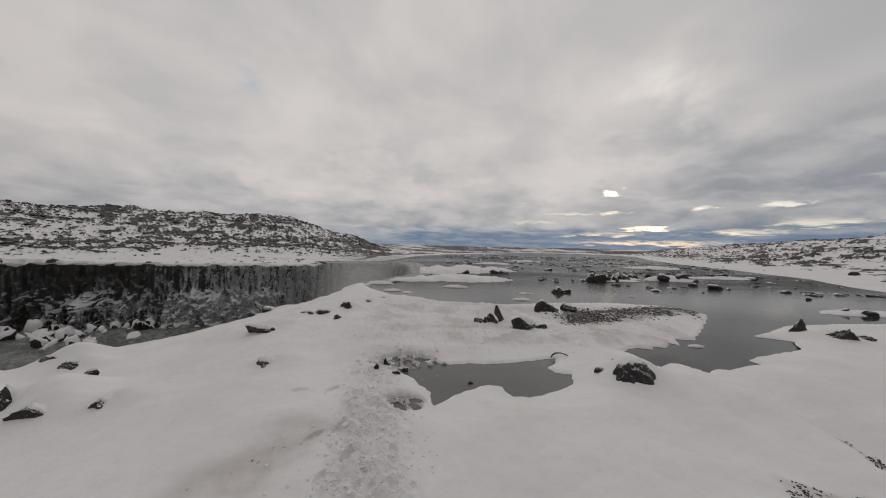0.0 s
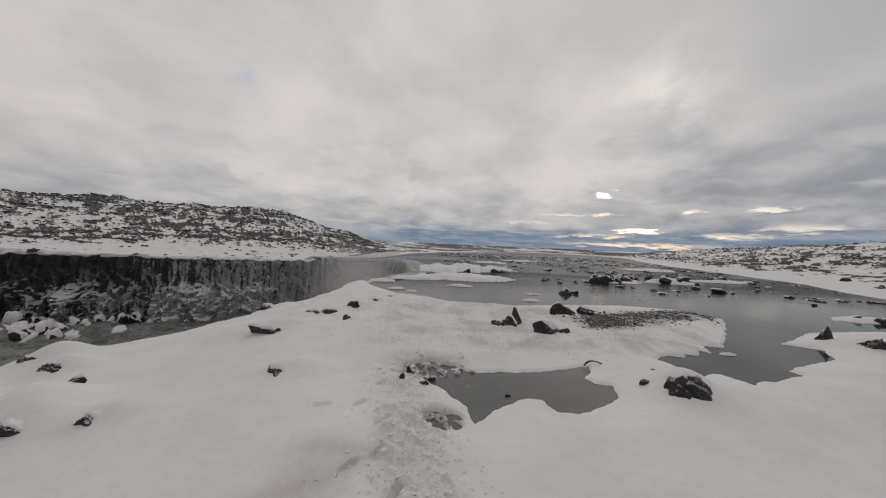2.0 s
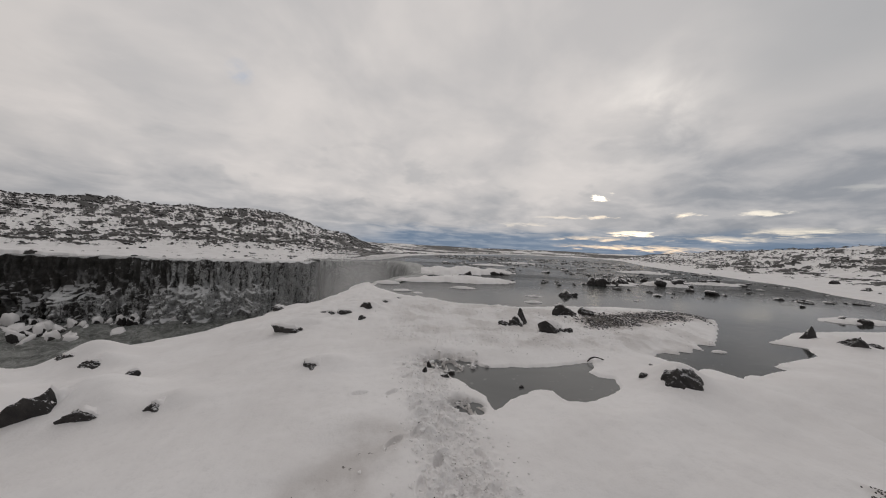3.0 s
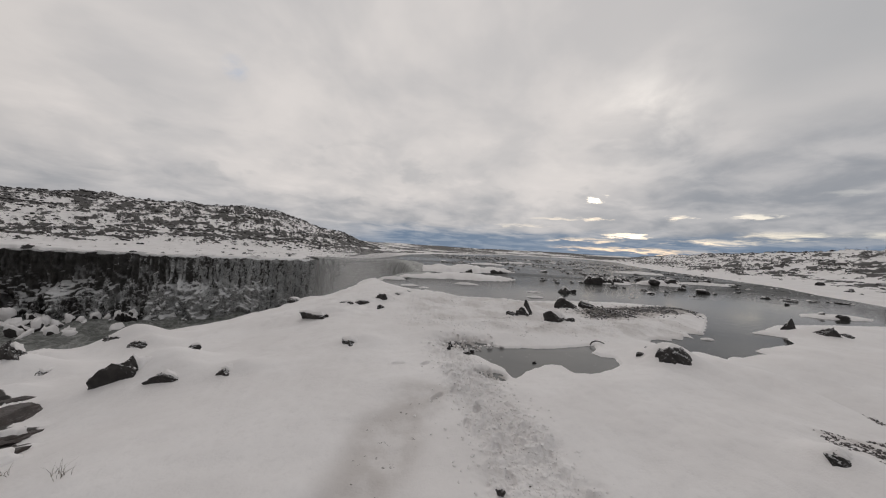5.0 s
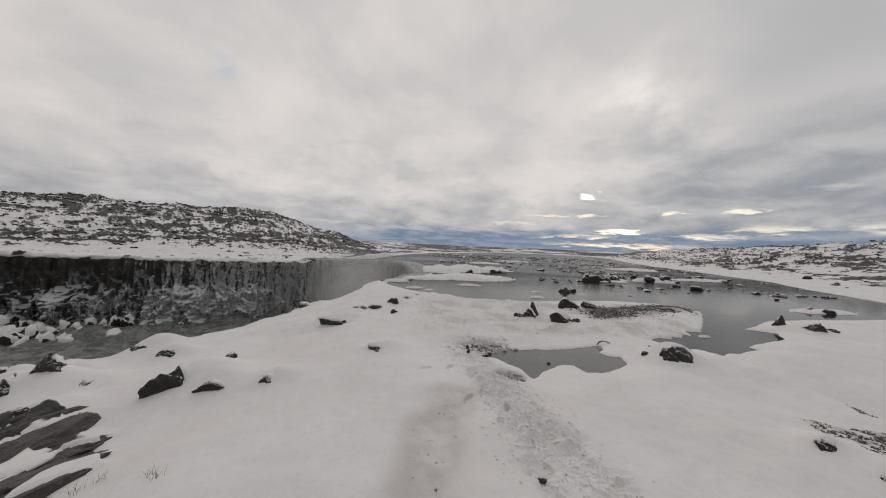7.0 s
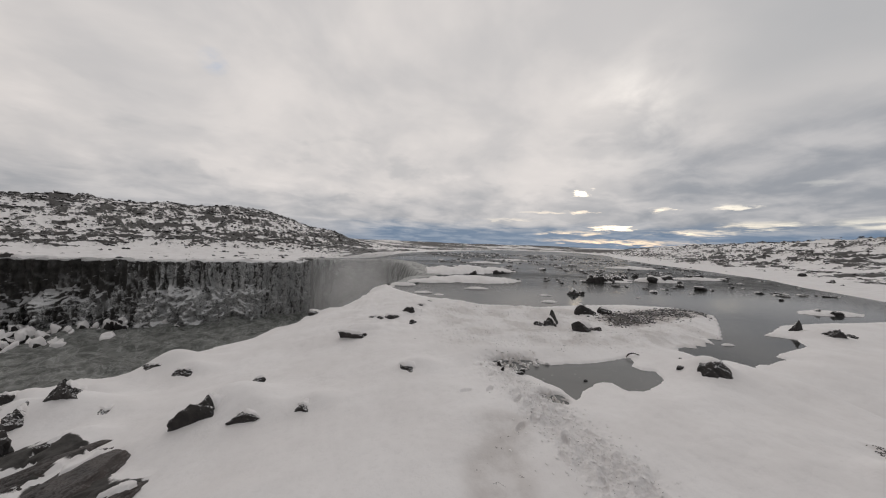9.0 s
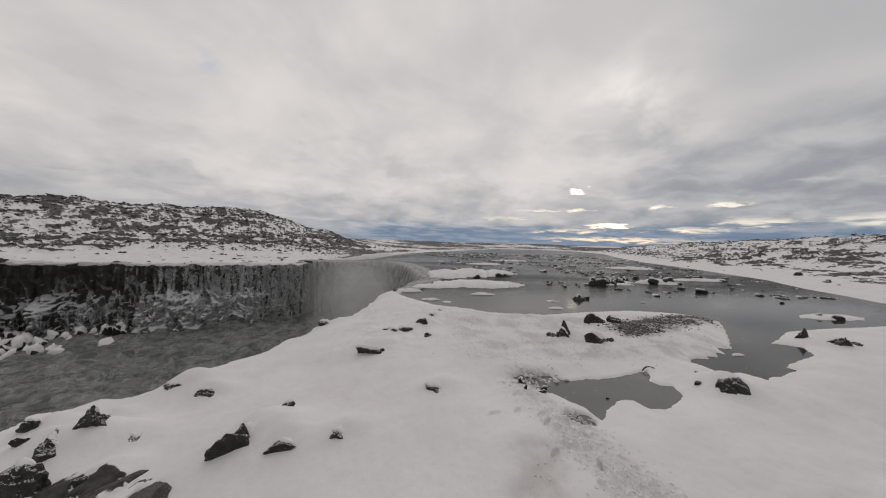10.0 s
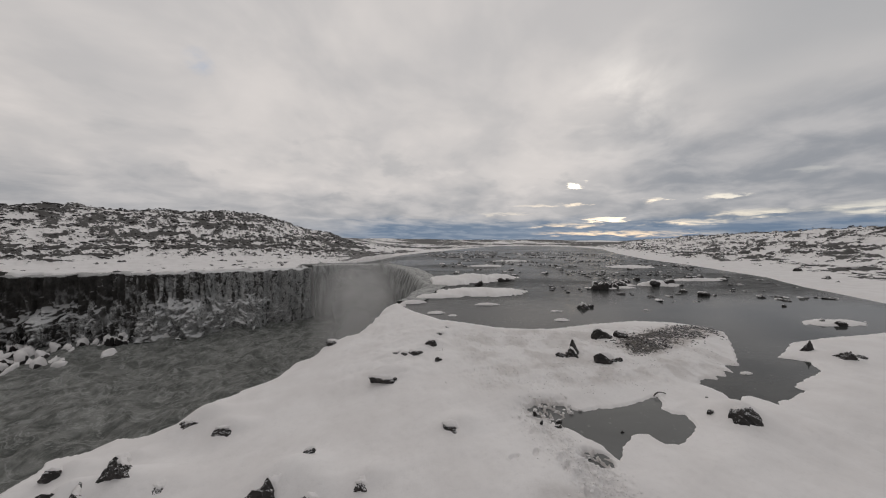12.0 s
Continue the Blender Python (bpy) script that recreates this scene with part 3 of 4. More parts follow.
    plateau = -1.9 + 0.5 * step(0, 25, -gorge) + 0.35 * fbm(x, y, 0.11, 4, 12) + 0.35 * np.abs(noise2(x * 0.25, y * 0.4, 69)) + 0.25 * step(3, 0, -gorge) * noise2(x * 0.6, y * 0.6, 70)
    crag = fbm(x, y, 0.055, 5, 21, 0.62)
    shape = np.minimum(rise, 1.0) * (hill + 1.2) * (1 + 0.10 * fbm(x, y, 0.02, 3, 5)) + rise * crag * 2.0
    h = h * (1 - left) + left * (plateau + shape)
    ridge = 8.4 * step(3, 62, -river) * (1 + 0.16 * fbm(x, y, 0.03, 3, 6)) + step(4, 30, -river) * 0.9 * fbm(x, y, 0.09, 5, 22, 0.6)
    h = h + right * ridge
    far = step(230, 420, r)
    h = h * (1 - far) + far * ((8.0 + 5.0 * fbm(x, y, 0.004, 4, 9)) * step(300, 900, r) + np.where(np.abs(az) < 100, 0.3, 0.0) + (1 - step(300, 700, r)) * np.maximum(hill, 0.3))
    # rock showing through
    patch = fbm(x, y, 0.045, 3, 41)
    speck = fbm(x, y, 0.30, 5, 43, 0.7)
    rock = left * (0.29 + 0.23 * step(0.03, 0.14, rise) + 0.14 * patch) + right * (0.08 + 0.33 * step(4, 13, -river) * step(90, 55, -river) + 0.24 * patch) + far * (0.40 + 1.3 * fbm(x, y * 0.3, 0.010, 4, 45, 0.6))
    plain = step(-16, -8, az) * step(34, 26, az) * step(70, 82, r) * step(0.5, 6.0, -river)
    rock = rock + plain * (0.36 + 0.12 * patch + 1.1 * fbm(x, y * 0.4, 0.05, 4, 46, 0.6))
    rock = rock + 0.42 * speck * np.minimum(left + right + far + plain, 1.0)
    ledge = np.abs(noise2(x * 0.012 + 3, h * 0.55 + 0.9 * fbm(x, y, 0.03, 3, 48), 47))
    rock = rock + 0.34 * step(0.14, 0.0, ledge) * np.minimum(left * step(0.02, 0.1, rise) + 0.5 * right * step(5, 12, -river), 1.0) * step(-0.25, 0.1, fbm(x, y, 0.05, 3, 49)) - 0.03 * left
    h = h + np.minimum(left + right, 1.0) * step(0.40, 0.62, rock) * (0.45 * step(80, 95, r) + 0.12)
    # bare slabs and turf blown free of snow beside the lip
    bare = step(0.9, 0.2, along([(-8.5, 4.0), (-7.6, 3.4), (-6.8, 2.7), (-5.9, 1.8)], x, y) + 0.5 * noise2(x * 0.8 + y * 1.1, y * 2.6 - x * 0.7, 77)) * step(-5.1, -6.2, x)
    slab = fbm(0.5 * x + 0.87 * y, 2.6 * (0.87 * x - 0.5 * y), 0.9, 4, 78)
    bare = bare * step(-0.16, 0.06, slab)
    h = h + bare * (0.07 * step(0.0, 0.12, slab) + 0.03 * np.abs(noise2(x * 4, y * 4, 80)))
    rock = np.where(r < 25, 0.66 * bare, rock)
    # islets of snow
    snow_isle = np.full(x.shape, -9.0)
    for ix, iy, a, b, top in ISLES:
        d = 1 - np.hypot((x - ix) / a, (y - iy) / b) + 0.35 * noise2(x * 1.1 + ix, y * 1.1, 51) + 0.22 * noise2(x * 3.1, y * 4.2 + iy, 52)
        snow_isle = np.maximum(snow_isle, np.where(d > 0, top * np.sqrt(np.maximum(d, 0)), d * 0.6))
    # water cuts into the snow with a rounded edge
    ragged = 0.07 * noise2(x * 2.6, y * 2.6, 55) + 0.04 * noise2(x * 6.5, y * 6.5, 56)
    edge = np.minimum(-river, -pond) + ragged * step(30, 12, r)
    level = water_level(x, y)
    depth = np.clip(edge * 0.7, -0.5, 0.045) + 0.10 * step(0.04, 0.8, edge)
    wet = np.where(edge > 0.9, h, level + np.where(edge > 0, depth + (h - 0.145) * step(0.0, 0.9, edge), depth))
    blend = step(0.9, 2.2, edge)
    h = wet * (1 - blend) + h * blend
    h = np.where(edge < 0, np.maximum(h, level + np.clip(snow_isle, -0.5, 2)), h)
    mush = np.maximum(step(0.85, 0.2, np.hypot(x + 0.70, (y - 5.82) * 1.25)), step(0.34, 0.12, np.hypot((x + 0.62) * 0.9, y - 4.25)))
    h = h * (1 - mush) + mush * (0.10 - np.abs(noise2(x * 3.6, y * 3.6, 35)) * 0.55 - np.abs(noise2(x * 9.0, y * 9.0, 36)) * 0.22)
    # the gorge
    lip = step(1.1, 0.0, -gorge)
    h = h - 0.16 * lip * step(0.6, 1.8, -river)
    fall = step(-0.05, 0.35, gorge)
    h = h * (1 - fall) - 13.5 * fall
    grit = np.clip(0.74 * step(-0.35, 0.35, inside(GRAVEL, x, y)), 0, 1) + 0.34 * spit * step(0.1, 0.5, near * 0 + 0.35 + fbm(x, y, 0.8, 3, 71)) 
    turf = step(0.55, 0.1, along([(3.3, 2.25), (4.3, 2.2)], x, y) + 0.35 * noise2(x * 1.7, y * 1.7, 79)) + step(0.4, 0.1, np.hypot(x - 2.6, y - 1.35)) + step(0.13, 0.03, along([(4.75, 2.95), (5.15, 3.6)], x, y))
    # last term: a soft brown band along the dip left of the path
    grit = grit + 0.62 * mush + 0.05 * lane + 0.74 * turf + 0.46 * step(0.8, 0.05, along([(-1.8, 3.3), (-2.15, 2.5), (-2.35, 1.4), (-2.7, 0.4)], x, y) + 0.25 * noise2(x * 1.2, y * 1.2, 83))
    trod = np.maximum(np.maximum(lane, mush), 0.55 * spit * step(-0.2, 0.3, fbm(x, y, 0.7, 3, 72)))
    return h, np.clip(rock, 0, 1), np.clip(grit, 0, 1), np.clip(trod, 0, 1)


def height_at(x, y):
    return float(land(np.array([float(x)]), np.array([float(y)]))[0][0])


# ---- mesh helpers ----
def mesh_object(name, verts, faces, mat, parent=None, label="", smooth=True, attrs=None):
    me = bpy.data.meshes.new(name)
    verts, faces = np.asarray(verts, np.float32), np.asarray(faces, np.int32)
    n, k = faces.shape
    me.vertices.add(len(verts))
    me.vertices.foreach_set("co", verts.ravel())
    me.loops.add(n * k)
    me.loops.foreach_set("vertex_index", faces.ravel())
    me.polygons.add(n)
    me.polygons.foreach_set("loop_start", np.arange(0, n * k, k, dtype=np.int32))
    me.polygons.foreach_set("use_smooth", np.full(n, smooth))
    for key, values in (attrs or {}).items():
        me.attributes.new(key, "FLOAT", "POINT").data.foreach_set("value", np.asarray(values, np.float32))
    me.update(calc_edges=True)
    me.validate()
    me.materials.append(mat)
    ob = new(name, me)
    if parent is not None:
        ob.parent = parent
    if label:
        tagged(ob, label)
    return ob


def grid_faces(rows, cols, closed=False):
    i, j = np.meshgrid(np.arange(rows - 1), np.arange(cols if closed else cols - 1), indexing="ij")
    k = (j + 1) % cols
    return np.stack([i * cols + j, i * cols + k, (i + 1) * cols + k, (i + 1) * cols + j], -1).reshape(-1, 4)


# ---- the ground: one sheet to the horizon ----
def build_ground():
    ring = np.concatenate([[0.003, 0.1, 0.2, 0.3], np.geomspace(0.4, 2, 50, False), np.geomspace(2, 6.8, 260, False), np.geomspace(6.8, 14.5, 130, False), np.geomspace(14.5, 110, 170, False), np.geomspace(110, 3500, 110)])
    turn = np.radians(np.concatenate([np.linspace(-64, 66, 1060), np.linspace(66, 296, 90)[1:-1]]))
    R, A = np.meshgrid(ring, turn, indexing="ij")
    x, y = CX + R * np.sin(A), CY + R * np.cos(A)
    h, rock, grit, trod = land(x, y)
    verts = np.stack([x, y, h], -1).reshape(-1, 3)
    faces = grid_faces(len(ring), len(turn), True)[:, ::-1]
    ob = mesh_object("ground", verts, faces, M_GROUND, attrs={"rock": rock.ravel(), "grit": grit.ravel(), "trod": trod.ravel()})
    tagged(ob, "wind-blown snow over black lava ground with far hills", "ground", kind="structure")


build_ground()


# ---- water ----
def sheet(name, x0, x1, y0, y1, nx, ny, keep, z, mat, label):
    gx, gy = np.meshgrid(np.linspace(x0, x1, nx), np.linspace(y0, y1, ny), indexing="ij")
    f = grid_faces(nx, ny)
    ok = keep(gx, gy).ravel()
    f = f[ok[f].all(axis=1)]
    ob = mesh_object(name, np.stack([gx, gy, z(gx, gy)], -1).reshape(-1, 3), f[:, ::-1], mat)
    return tagged(ob, label, "water", kind="structure")


sheet("river", -30, 160, 5, 285, 381, 561, lambda x, y: (inside(GORGE, x, y) < -0.3) & (inside(RIVER, x, y) > np.where((x < -1.5) & (y < 22), -0.5, -1.2)),
      lambda x, y: water_level(x, y) + step(14, 30, y) * 0.035 * fbm(x, y, 0.7, 3, 81), M_RIVER, "grey slushy river with drifting ice between snowy banks")
sheet("pond", -1.4, 2.9, 3.9, 6.6, 12, 9, lambda x, y: x < 99, lambda x, y: 0 * x + 0.004, M_POND, "grey frozen puddle in the trodden snow")


def churn(x, y):
    return -12.3 + 0.8 * fbm(x, y, 0.16, 4, 91) - 1.3 * np.abs(noise2(x * 0.28, y * 0.28, 95)) - 0.45 * np.abs(noise2(x * 0.9, y * 0.9, 96)) + 0.25


sheet("gorge_water", -75, 0, -20, 72, 376, 461, lambda x, y: inside(GORGE, x, y) > -1.5, churn, M_CHURN, "churning grey-green water at the bottom of the gorge")


# ---- cliff, falls ----
def resample(line, gap):
    p = np.array(line, float)
    seg = np.hypot(*np.diff(p, axis=0).T)
    run = np.concatenate([[0], np.cumsum(seg)])
    at = np.arange(0, run[-1], gap)
    for _ in range(1):
        q = np.stack([np.interp(at, run, p[:, 0]), np.interp(at, run, p[:, 1])], -1)
    soft = np.array([1, 4, 6, 4, 1]) / 16
    for _ in range(6):
        pad = np.pad(q, ((2, 2), (0, 0)), "edge")
        q = np.stack([np.convolve(pad[:, k], soft, "valid") for k in (0, 1)], -1)
    t = np.gradient(q, axis=0)
    n = np.stack([t[:, 1], -t[:, 0]], -1)
    n /= np.linalg.norm(n, axis=1, keepdims=True)
    if inside(GORGE, *(q[len(q) // 2:len(q) // 2 + 1] + n[len(q) // 2]).T)[0] < 0:
        n = -n
    return at, q, n


def build_cliff():
    s, q, n = resample(FAR_RIM, 0.2)
    v = np.linspace(0, 1, 96)
    S, V = np.meshgrid(s, v, indexing="ij")
    bulk = step(3, 20, S) * (0.35 + 0.65 * step(-0.3, 0.3, noise2(S * 0.12, S * 0 + 4, 101)))
    start = 0.42 + 0.30 * noise2(S * 0.13, S * 0, 102) + 0.18 * noise2(S * 0.5, S * 0, 108)
    foot = np.clip((V - start) / np.maximum(1 - start, 0.1), 0, 1)
    ribs = np.abs(noise2(S * 0.5, V * 0.6, 103)) * 1.5 + np.abs(noise2(S * 1.3, V * 0.9, 104)) * 0.9 + np.abs(noise2(S * 3.1, V * 1.6, 109)) * 0.3
    drapes = np.maximum(0, noise2(S * 0.42 + V * 1.1, V * 1.6, 110)) ** 0.7 * 2.2
    knobs = np.abs(fbm(S + 2.2 * noise2(S * 0.3, V * 2.0, 118), V * 4.2, 0.5, 5, 105, 0.6))
    out = 0.5 + ribs * (1.1 - 0.1 * foot) + bulk * (2.6 * foot ** 1.2 + drapes * step(0.0, 0.35, foot) * 1.2 + knobs * 2.8 * step(0, 0.25, foot)) + 0.6 * knobs
    out = out + 0.55 * (1 - np.minimum(np.abs(noise2(S * 0.8 + 0.6 * noise2(S * 0.3, V * 2, 120), V * 0.45, 121)) * 6, 1))
    edge = step(0.0, 0.02, V)
    out = out * edge - 1.6 * (1 - edge) + 0.5 * noise2(S * 0.7, S * 0, 115) + 0.25 * noise2(S * 2.1, S * 0, 116)
    z = -1.85 + 0.35 * noise2(S * 0.25, S * 0, 106) + 0.5 * noise2(S * 0.6, S * 0, 117) * edge + 0.25 * noise2(S * 1.9, S * 0, 124) * edge - V * 11.0 + 0.5 * knobs * step(0.08, 0.3, V)
    x, y = q[:, 0][:, None] + n[:, 0][:, None] * out, q[:, 1][:, None] + n[:, 1][:, None] * out
    ice = np.clip(step(44, 6, S) * 0.75 + 0.42 * step(0.0, 0.45, foot) * bulk + 0.6 * step(0.22, 0.5, noise2(S * 0.6, V * 0.6, 107)) * step(44, 28, S) - 0.25 * step(24, 40, S) * step(0.5, 0.3, V), 0, 1)
    slant = noise2(S * 0.55 + V * 2.6, V * 1.5 - S * 0.1, 119)
    runs = noise2(S * 0.8 + 0.6 * noise2(S * 0.3, V * 2, 120), V * 0.45, 121)
    vein = np.maximum(step(0.085, 0.02, np.abs(slant)) * 0.8 * step(0.1, 0.4, V), step(0.07, 0.02, np.abs(runs)) * step(0.02, 0.1, V) * step(-0.1, 0.25, noise2(S * 0.2, V * 1.2, 122))) * (0.25 + 0.75 * step(46, 18, S))
    ob = mesh_object("rock_cliff", np.stack([x, y, z], -1).reshape(-1, 3), grid_faces(len(s), len(v)), M_CLIFF, attrs={"ice": ice.ravel(), "vein": vein.ravel()})
    tagged(ob, "dark basalt gorge wall hung with rime and frozen water", "cliff", kind="structure")


def build_falls():
    s, q, n = resample(FALLS_LIP, 0.16)
    keep = s > 1.0
    s, q, n = s[keep], q[keep], n[keep]
    v = np.linspace(0, 1, 60)
    S, V = np.meshgrid(s, v, indexing="ij")
    lip = water_level(q[:, 0], q[:, 1])[:, None] + 0.04
    drop = np.clip((V - 0.12) / 0.88, 0, 1)
    strand = np.abs(noise2(S * 0.8, V * 0.35, 111)) * 1.3 + np.abs(noise2(S * 2.3, V * 0.8, 112)) * 0.6
    out = -1.1 + 1.8 * np.clip(V / 0.12, 0, 1) + 1.3 * np.sqrt(drop) + strand * step(0.08, 0.4, V) + 0.5 * noise2(S * 0.3, S * 0, 113)
    z = lip - 12.4 * drop ** 1.5 * 0.35 - 12.4 * drop * 0.65
    z = z - 0.10 * step(0.02, 0.12, V) + 0.05 * noise2(S * 1.5, V * 3, 114)
    x, y = q[:, 0][:, None] + n[:, 0][:, None] * out, q[:, 1][:, None] + n[:, 1][:, None] * out
    ob = mesh_object("waterfall", np.stack([x, y, z], -1).reshape(-1, 3), grid_faces(len(s), len(v)), M_FALLS)
    tagged(ob, "grey curtain of falling water round the gorge head", "waterfall")


def make_spray():
    m, (add, calc, ramp, mix, fuzz), tree = material("drifting_spray")
    where = add("ShaderNodeTexCoord").outputs["Object"]
    puff = fuzz(where, 0.16, 5.0, 0.55, 0.4)
    fade = add("ShaderNodeAttribute", attribute_name="fade").outputs["Fac"]
    cover = calc("MULTIPLY", fade, ramp(puff, 0.30, 0.66, 0.45, 1.0))
    mist = add("ShaderNodeBsdfDiffuse", {"Color": (0.80, 0.80, 0.80, 1.0)})
    through_it = add("ShaderNodeBsdfTranslucent", {"Color": (0.80, 0.80, 0.80, 1.0)})
    body = add("ShaderNodeMixShader", {0: 0.5, 1: mist.outputs[0], 2: through_it.outputs[0]})
    out = add("ShaderNodeMixShader", {0: cover, 1: add("ShaderNodeBsdfTransparent").outputs[0], 2: body.outputs[0]})
    tree.links.new(out.outputs[0], add("ShaderNodeOutputMaterial").inputs[0])
    return m


def build_spray():
    """Veils of spray that hang in the gorge head, following the bend of the falls."""
    mat = make_spray()
    for k, (far, rise, dense) in enumerate(((33, 0.2, 0.34), (38, 1.2, 0.48), (44, 3.0, 0.55), (50, 3.6, 0.60), (57, 2.8, 0.55))):
        az = np.radians(np.linspace(-21, -1.5, 60))
        v = np.linspace(0, 1, 30)
        A, V = np.meshgrid(az, v, indexing="ij")
        r = far + 1.6 * noise2(A * 14, V * 2, 150 + k)
        x, y = CX + r * np.sin(A), CY + r * np.cos(A)
        z = -12.2 + V * (12.2 + rise)
        deg = np.degrees(A)
        side = step(-21.0, -12.0, deg) * step(-1.6, -6.0, deg) * step(0.2, 2.0, inside(GORGE, x, y) + 2.0)
        top = step(1.0, 0.45, V + 0.3 * noise2(A * 9, V * 1.5, 160 + k))
        fade = dense * side * top
        f = grid_faces(len(az), len(v))
        f = f[(fade.ravel()[f] > 0.002).any(axis=1)]
        ob = mesh_object("spray", np.stack([x, y, z], -1).reshape(-1, 3), f, mat, attrs={"fade": fade.ravel()})
        tagged(ob, "pale veil of spray hanging before the falls", "spray", kind="stuff")


build_spray()
build_cliff()
build_falls()


# ---- rocks ----
def ball(level):
    bm = bmesh.new()
    bmesh.ops.create_icosphere(bm, subdivisions=level, radius=1.0)
    v = np.array([p.co[:] for p in bm.verts])
    f = np.array([[p.index for p in q.verts] for q in bm.faces])
    bm.free()
    return v, f


BALLS = {k: ball(k) for k in (1, 2, 3, 4)}


def stone_shape(level, seed, cuts=10, bite=0.42):
    """An angular, broken block within about one metre's radius, as vertices and faces."""
    d, f = BALLS[level]
    rng = np.random.RandomState(seed)
    r = 1.0 / (np.abs(d) ** 3.4).sum(1) ** (1 / 3.4) if bite < 0.7 else np.ones(len(d))
    for _ in range(cuts):
        k = rng.normal(size=3)
        k /= np.linalg.norm(k)
        r = np.minimum(r, rng.uniform(bite, 0.95) / np.maximum(d @ k, 0.12))
    r = np.minimum(r, 1.18)
    cracks = np.abs(noise2(d[:, 0] * 2.6 + d[:, 2] * 1.7 + seed, d[:, 1] * 2.6 - d[:, 2] * 1.3, seed % 83))
    r = r * (0.88 + 0.30 * cracks) + 0.09 * fbm(d[:, 0] * 2 + d[:, 2], d[:, 1] * 2 - d[:, 2], 1.5, 4, seed % 97) + 0.03 * noise2(d[:, 0] * 7 + d[:, 2] * 3, d[:, 1] * 7, seed % 89)
    return d * r[:, None], f, d


BURIED = {(x, y) for x, y, w, h in DRIFTS}


def rock(x, y, w, h, seed, label, cap=0.5, deep=None, turn=None, level=4, mat=None, sink=0.56, name="rock", z=None, lean=0.0, worn=False, peak=False):
    """A block w wide and h proud of the ground, with drifted snow on it. cap: how much of it is under snow."""
    rng = np.random.RandomState(seed)
    turn = rng.uniform(-0.2, 0.2) - 0.1 + (3.14 if rng.uniform() < 0.5 else 0.0) if turn is None else turn
    v, f, d = stone_shape(level, seed, *((24, 0.74) if worn else (13, 0.40)))
    if peak:  # narrows to a point
        v = v * np.array([1, 1, 1.0]) * (1 - 0.62 * np.clip(v[:, 2:] + 0.15, 0, 1.1) * np.array([[1, 1, 0]]))
    size = np.array([w / 1.72, (deep or w * 0.62) / 1.72, h / (1.62 * (1 - sink))])
    base = height_at(x, y) if z is None else z
    if z is None and (x, y) in BURIED:
        base -= 0.45 * h
    if z is None and max(inside(RIVER, np.array([x]), np.array([y]))[0], inside(POND, np.array([x]), np.array([y]))[0]) > 0:
        base = max(base, 0.0)
    ob = new(name)
    ob.location = (x, y, base + h - size[2] * 0.86)
    ob.rotation_euler = (lean, 0, turn)
    tagged(ob, label, "rock")
    mesh_object("stone", v * size, f, mat or M_ROCK, ob, smooth=worn)
    if cap > 0:
        spread = noise2(d[:, 0] * 1.8 + seed, d[:, 1] * 1.8, 7) * 1.2 + noise2(d[:, 0] * 5, d[:, 1] * 5 + d[:, 2] * 3, 9) * 0.6 + noise2(d[:, 0] * 13, d[:, 1] * 13 + d[:, 2] * 7, 10) * 0.3
        lee = np.array([math.sin(turn), math.cos(turn)]) * 0.55 + np.array([math.cos(turn), -math.sin(turn)]) * 0.15
        up = 0.80 * d[:, 2] + d[:, 0] * lee[0] + d[:, 1] * lee[1] + spread * 0.34
        thick = step(0.86 - 1.2 * cap, 1.06 - 1.2 * cap, up)
        push = v * size + d * ((thick * 1.3 - 0.7) * 0.03 * (0.4 + w))[:, None] + np.array([0, 0, 1.0]) * (thick * 0.022 * w)[:, None]
        mesh_object("snow_cap", push, f, M_SNOW, ob, "windpacked snow")
    return ob


for k, (x, y, w, h, cap, label) in enumerate(ROCKS):
    rock(x, y, w, h * LOW * (1.5 if "pointed" in label else 1.25 if label == SPIT else 1.0), 300 + 7 * k, label, max(cap - (0.16 if label == WET else 0.10), 0.0), level=4 if math.hypot(x, y) < 26 else 3, worn="rounded" in label, peak="pointed" in label)

SLABS = [(-8.03, 3.75, 1.30, 0.62), (-7.48, 3.50, 1.17, 0.56), (-7.08, 3.15, 1.37, 0.62), (-6.48, 2.85, 1.30, 0.56), (-6.13, 2.40, 1.30, 0.56), (-6.63, 2.30, 1.17, 0.62), (-7.23, 2.60, 1.17, 0.56), (-5.98, 2.05, 1.04, 0.50), (-6.38, 1.85, 0.91, 0.50), (-7.53, 2.95, 0.91, 0.38)]
for k, (x, y, w, deep) in enumerate(SLABS):
    rock(x, y, w, 0.11, 900 + 11 * k, "dark brown rock slab blown bare with streaks of snow", 0.10 if k % 2 else 0.0, deep=deep, turn=1.0 + 0.25 * (k % 3), mat=M_SLAB, name="rock_slab", sink=0.62)


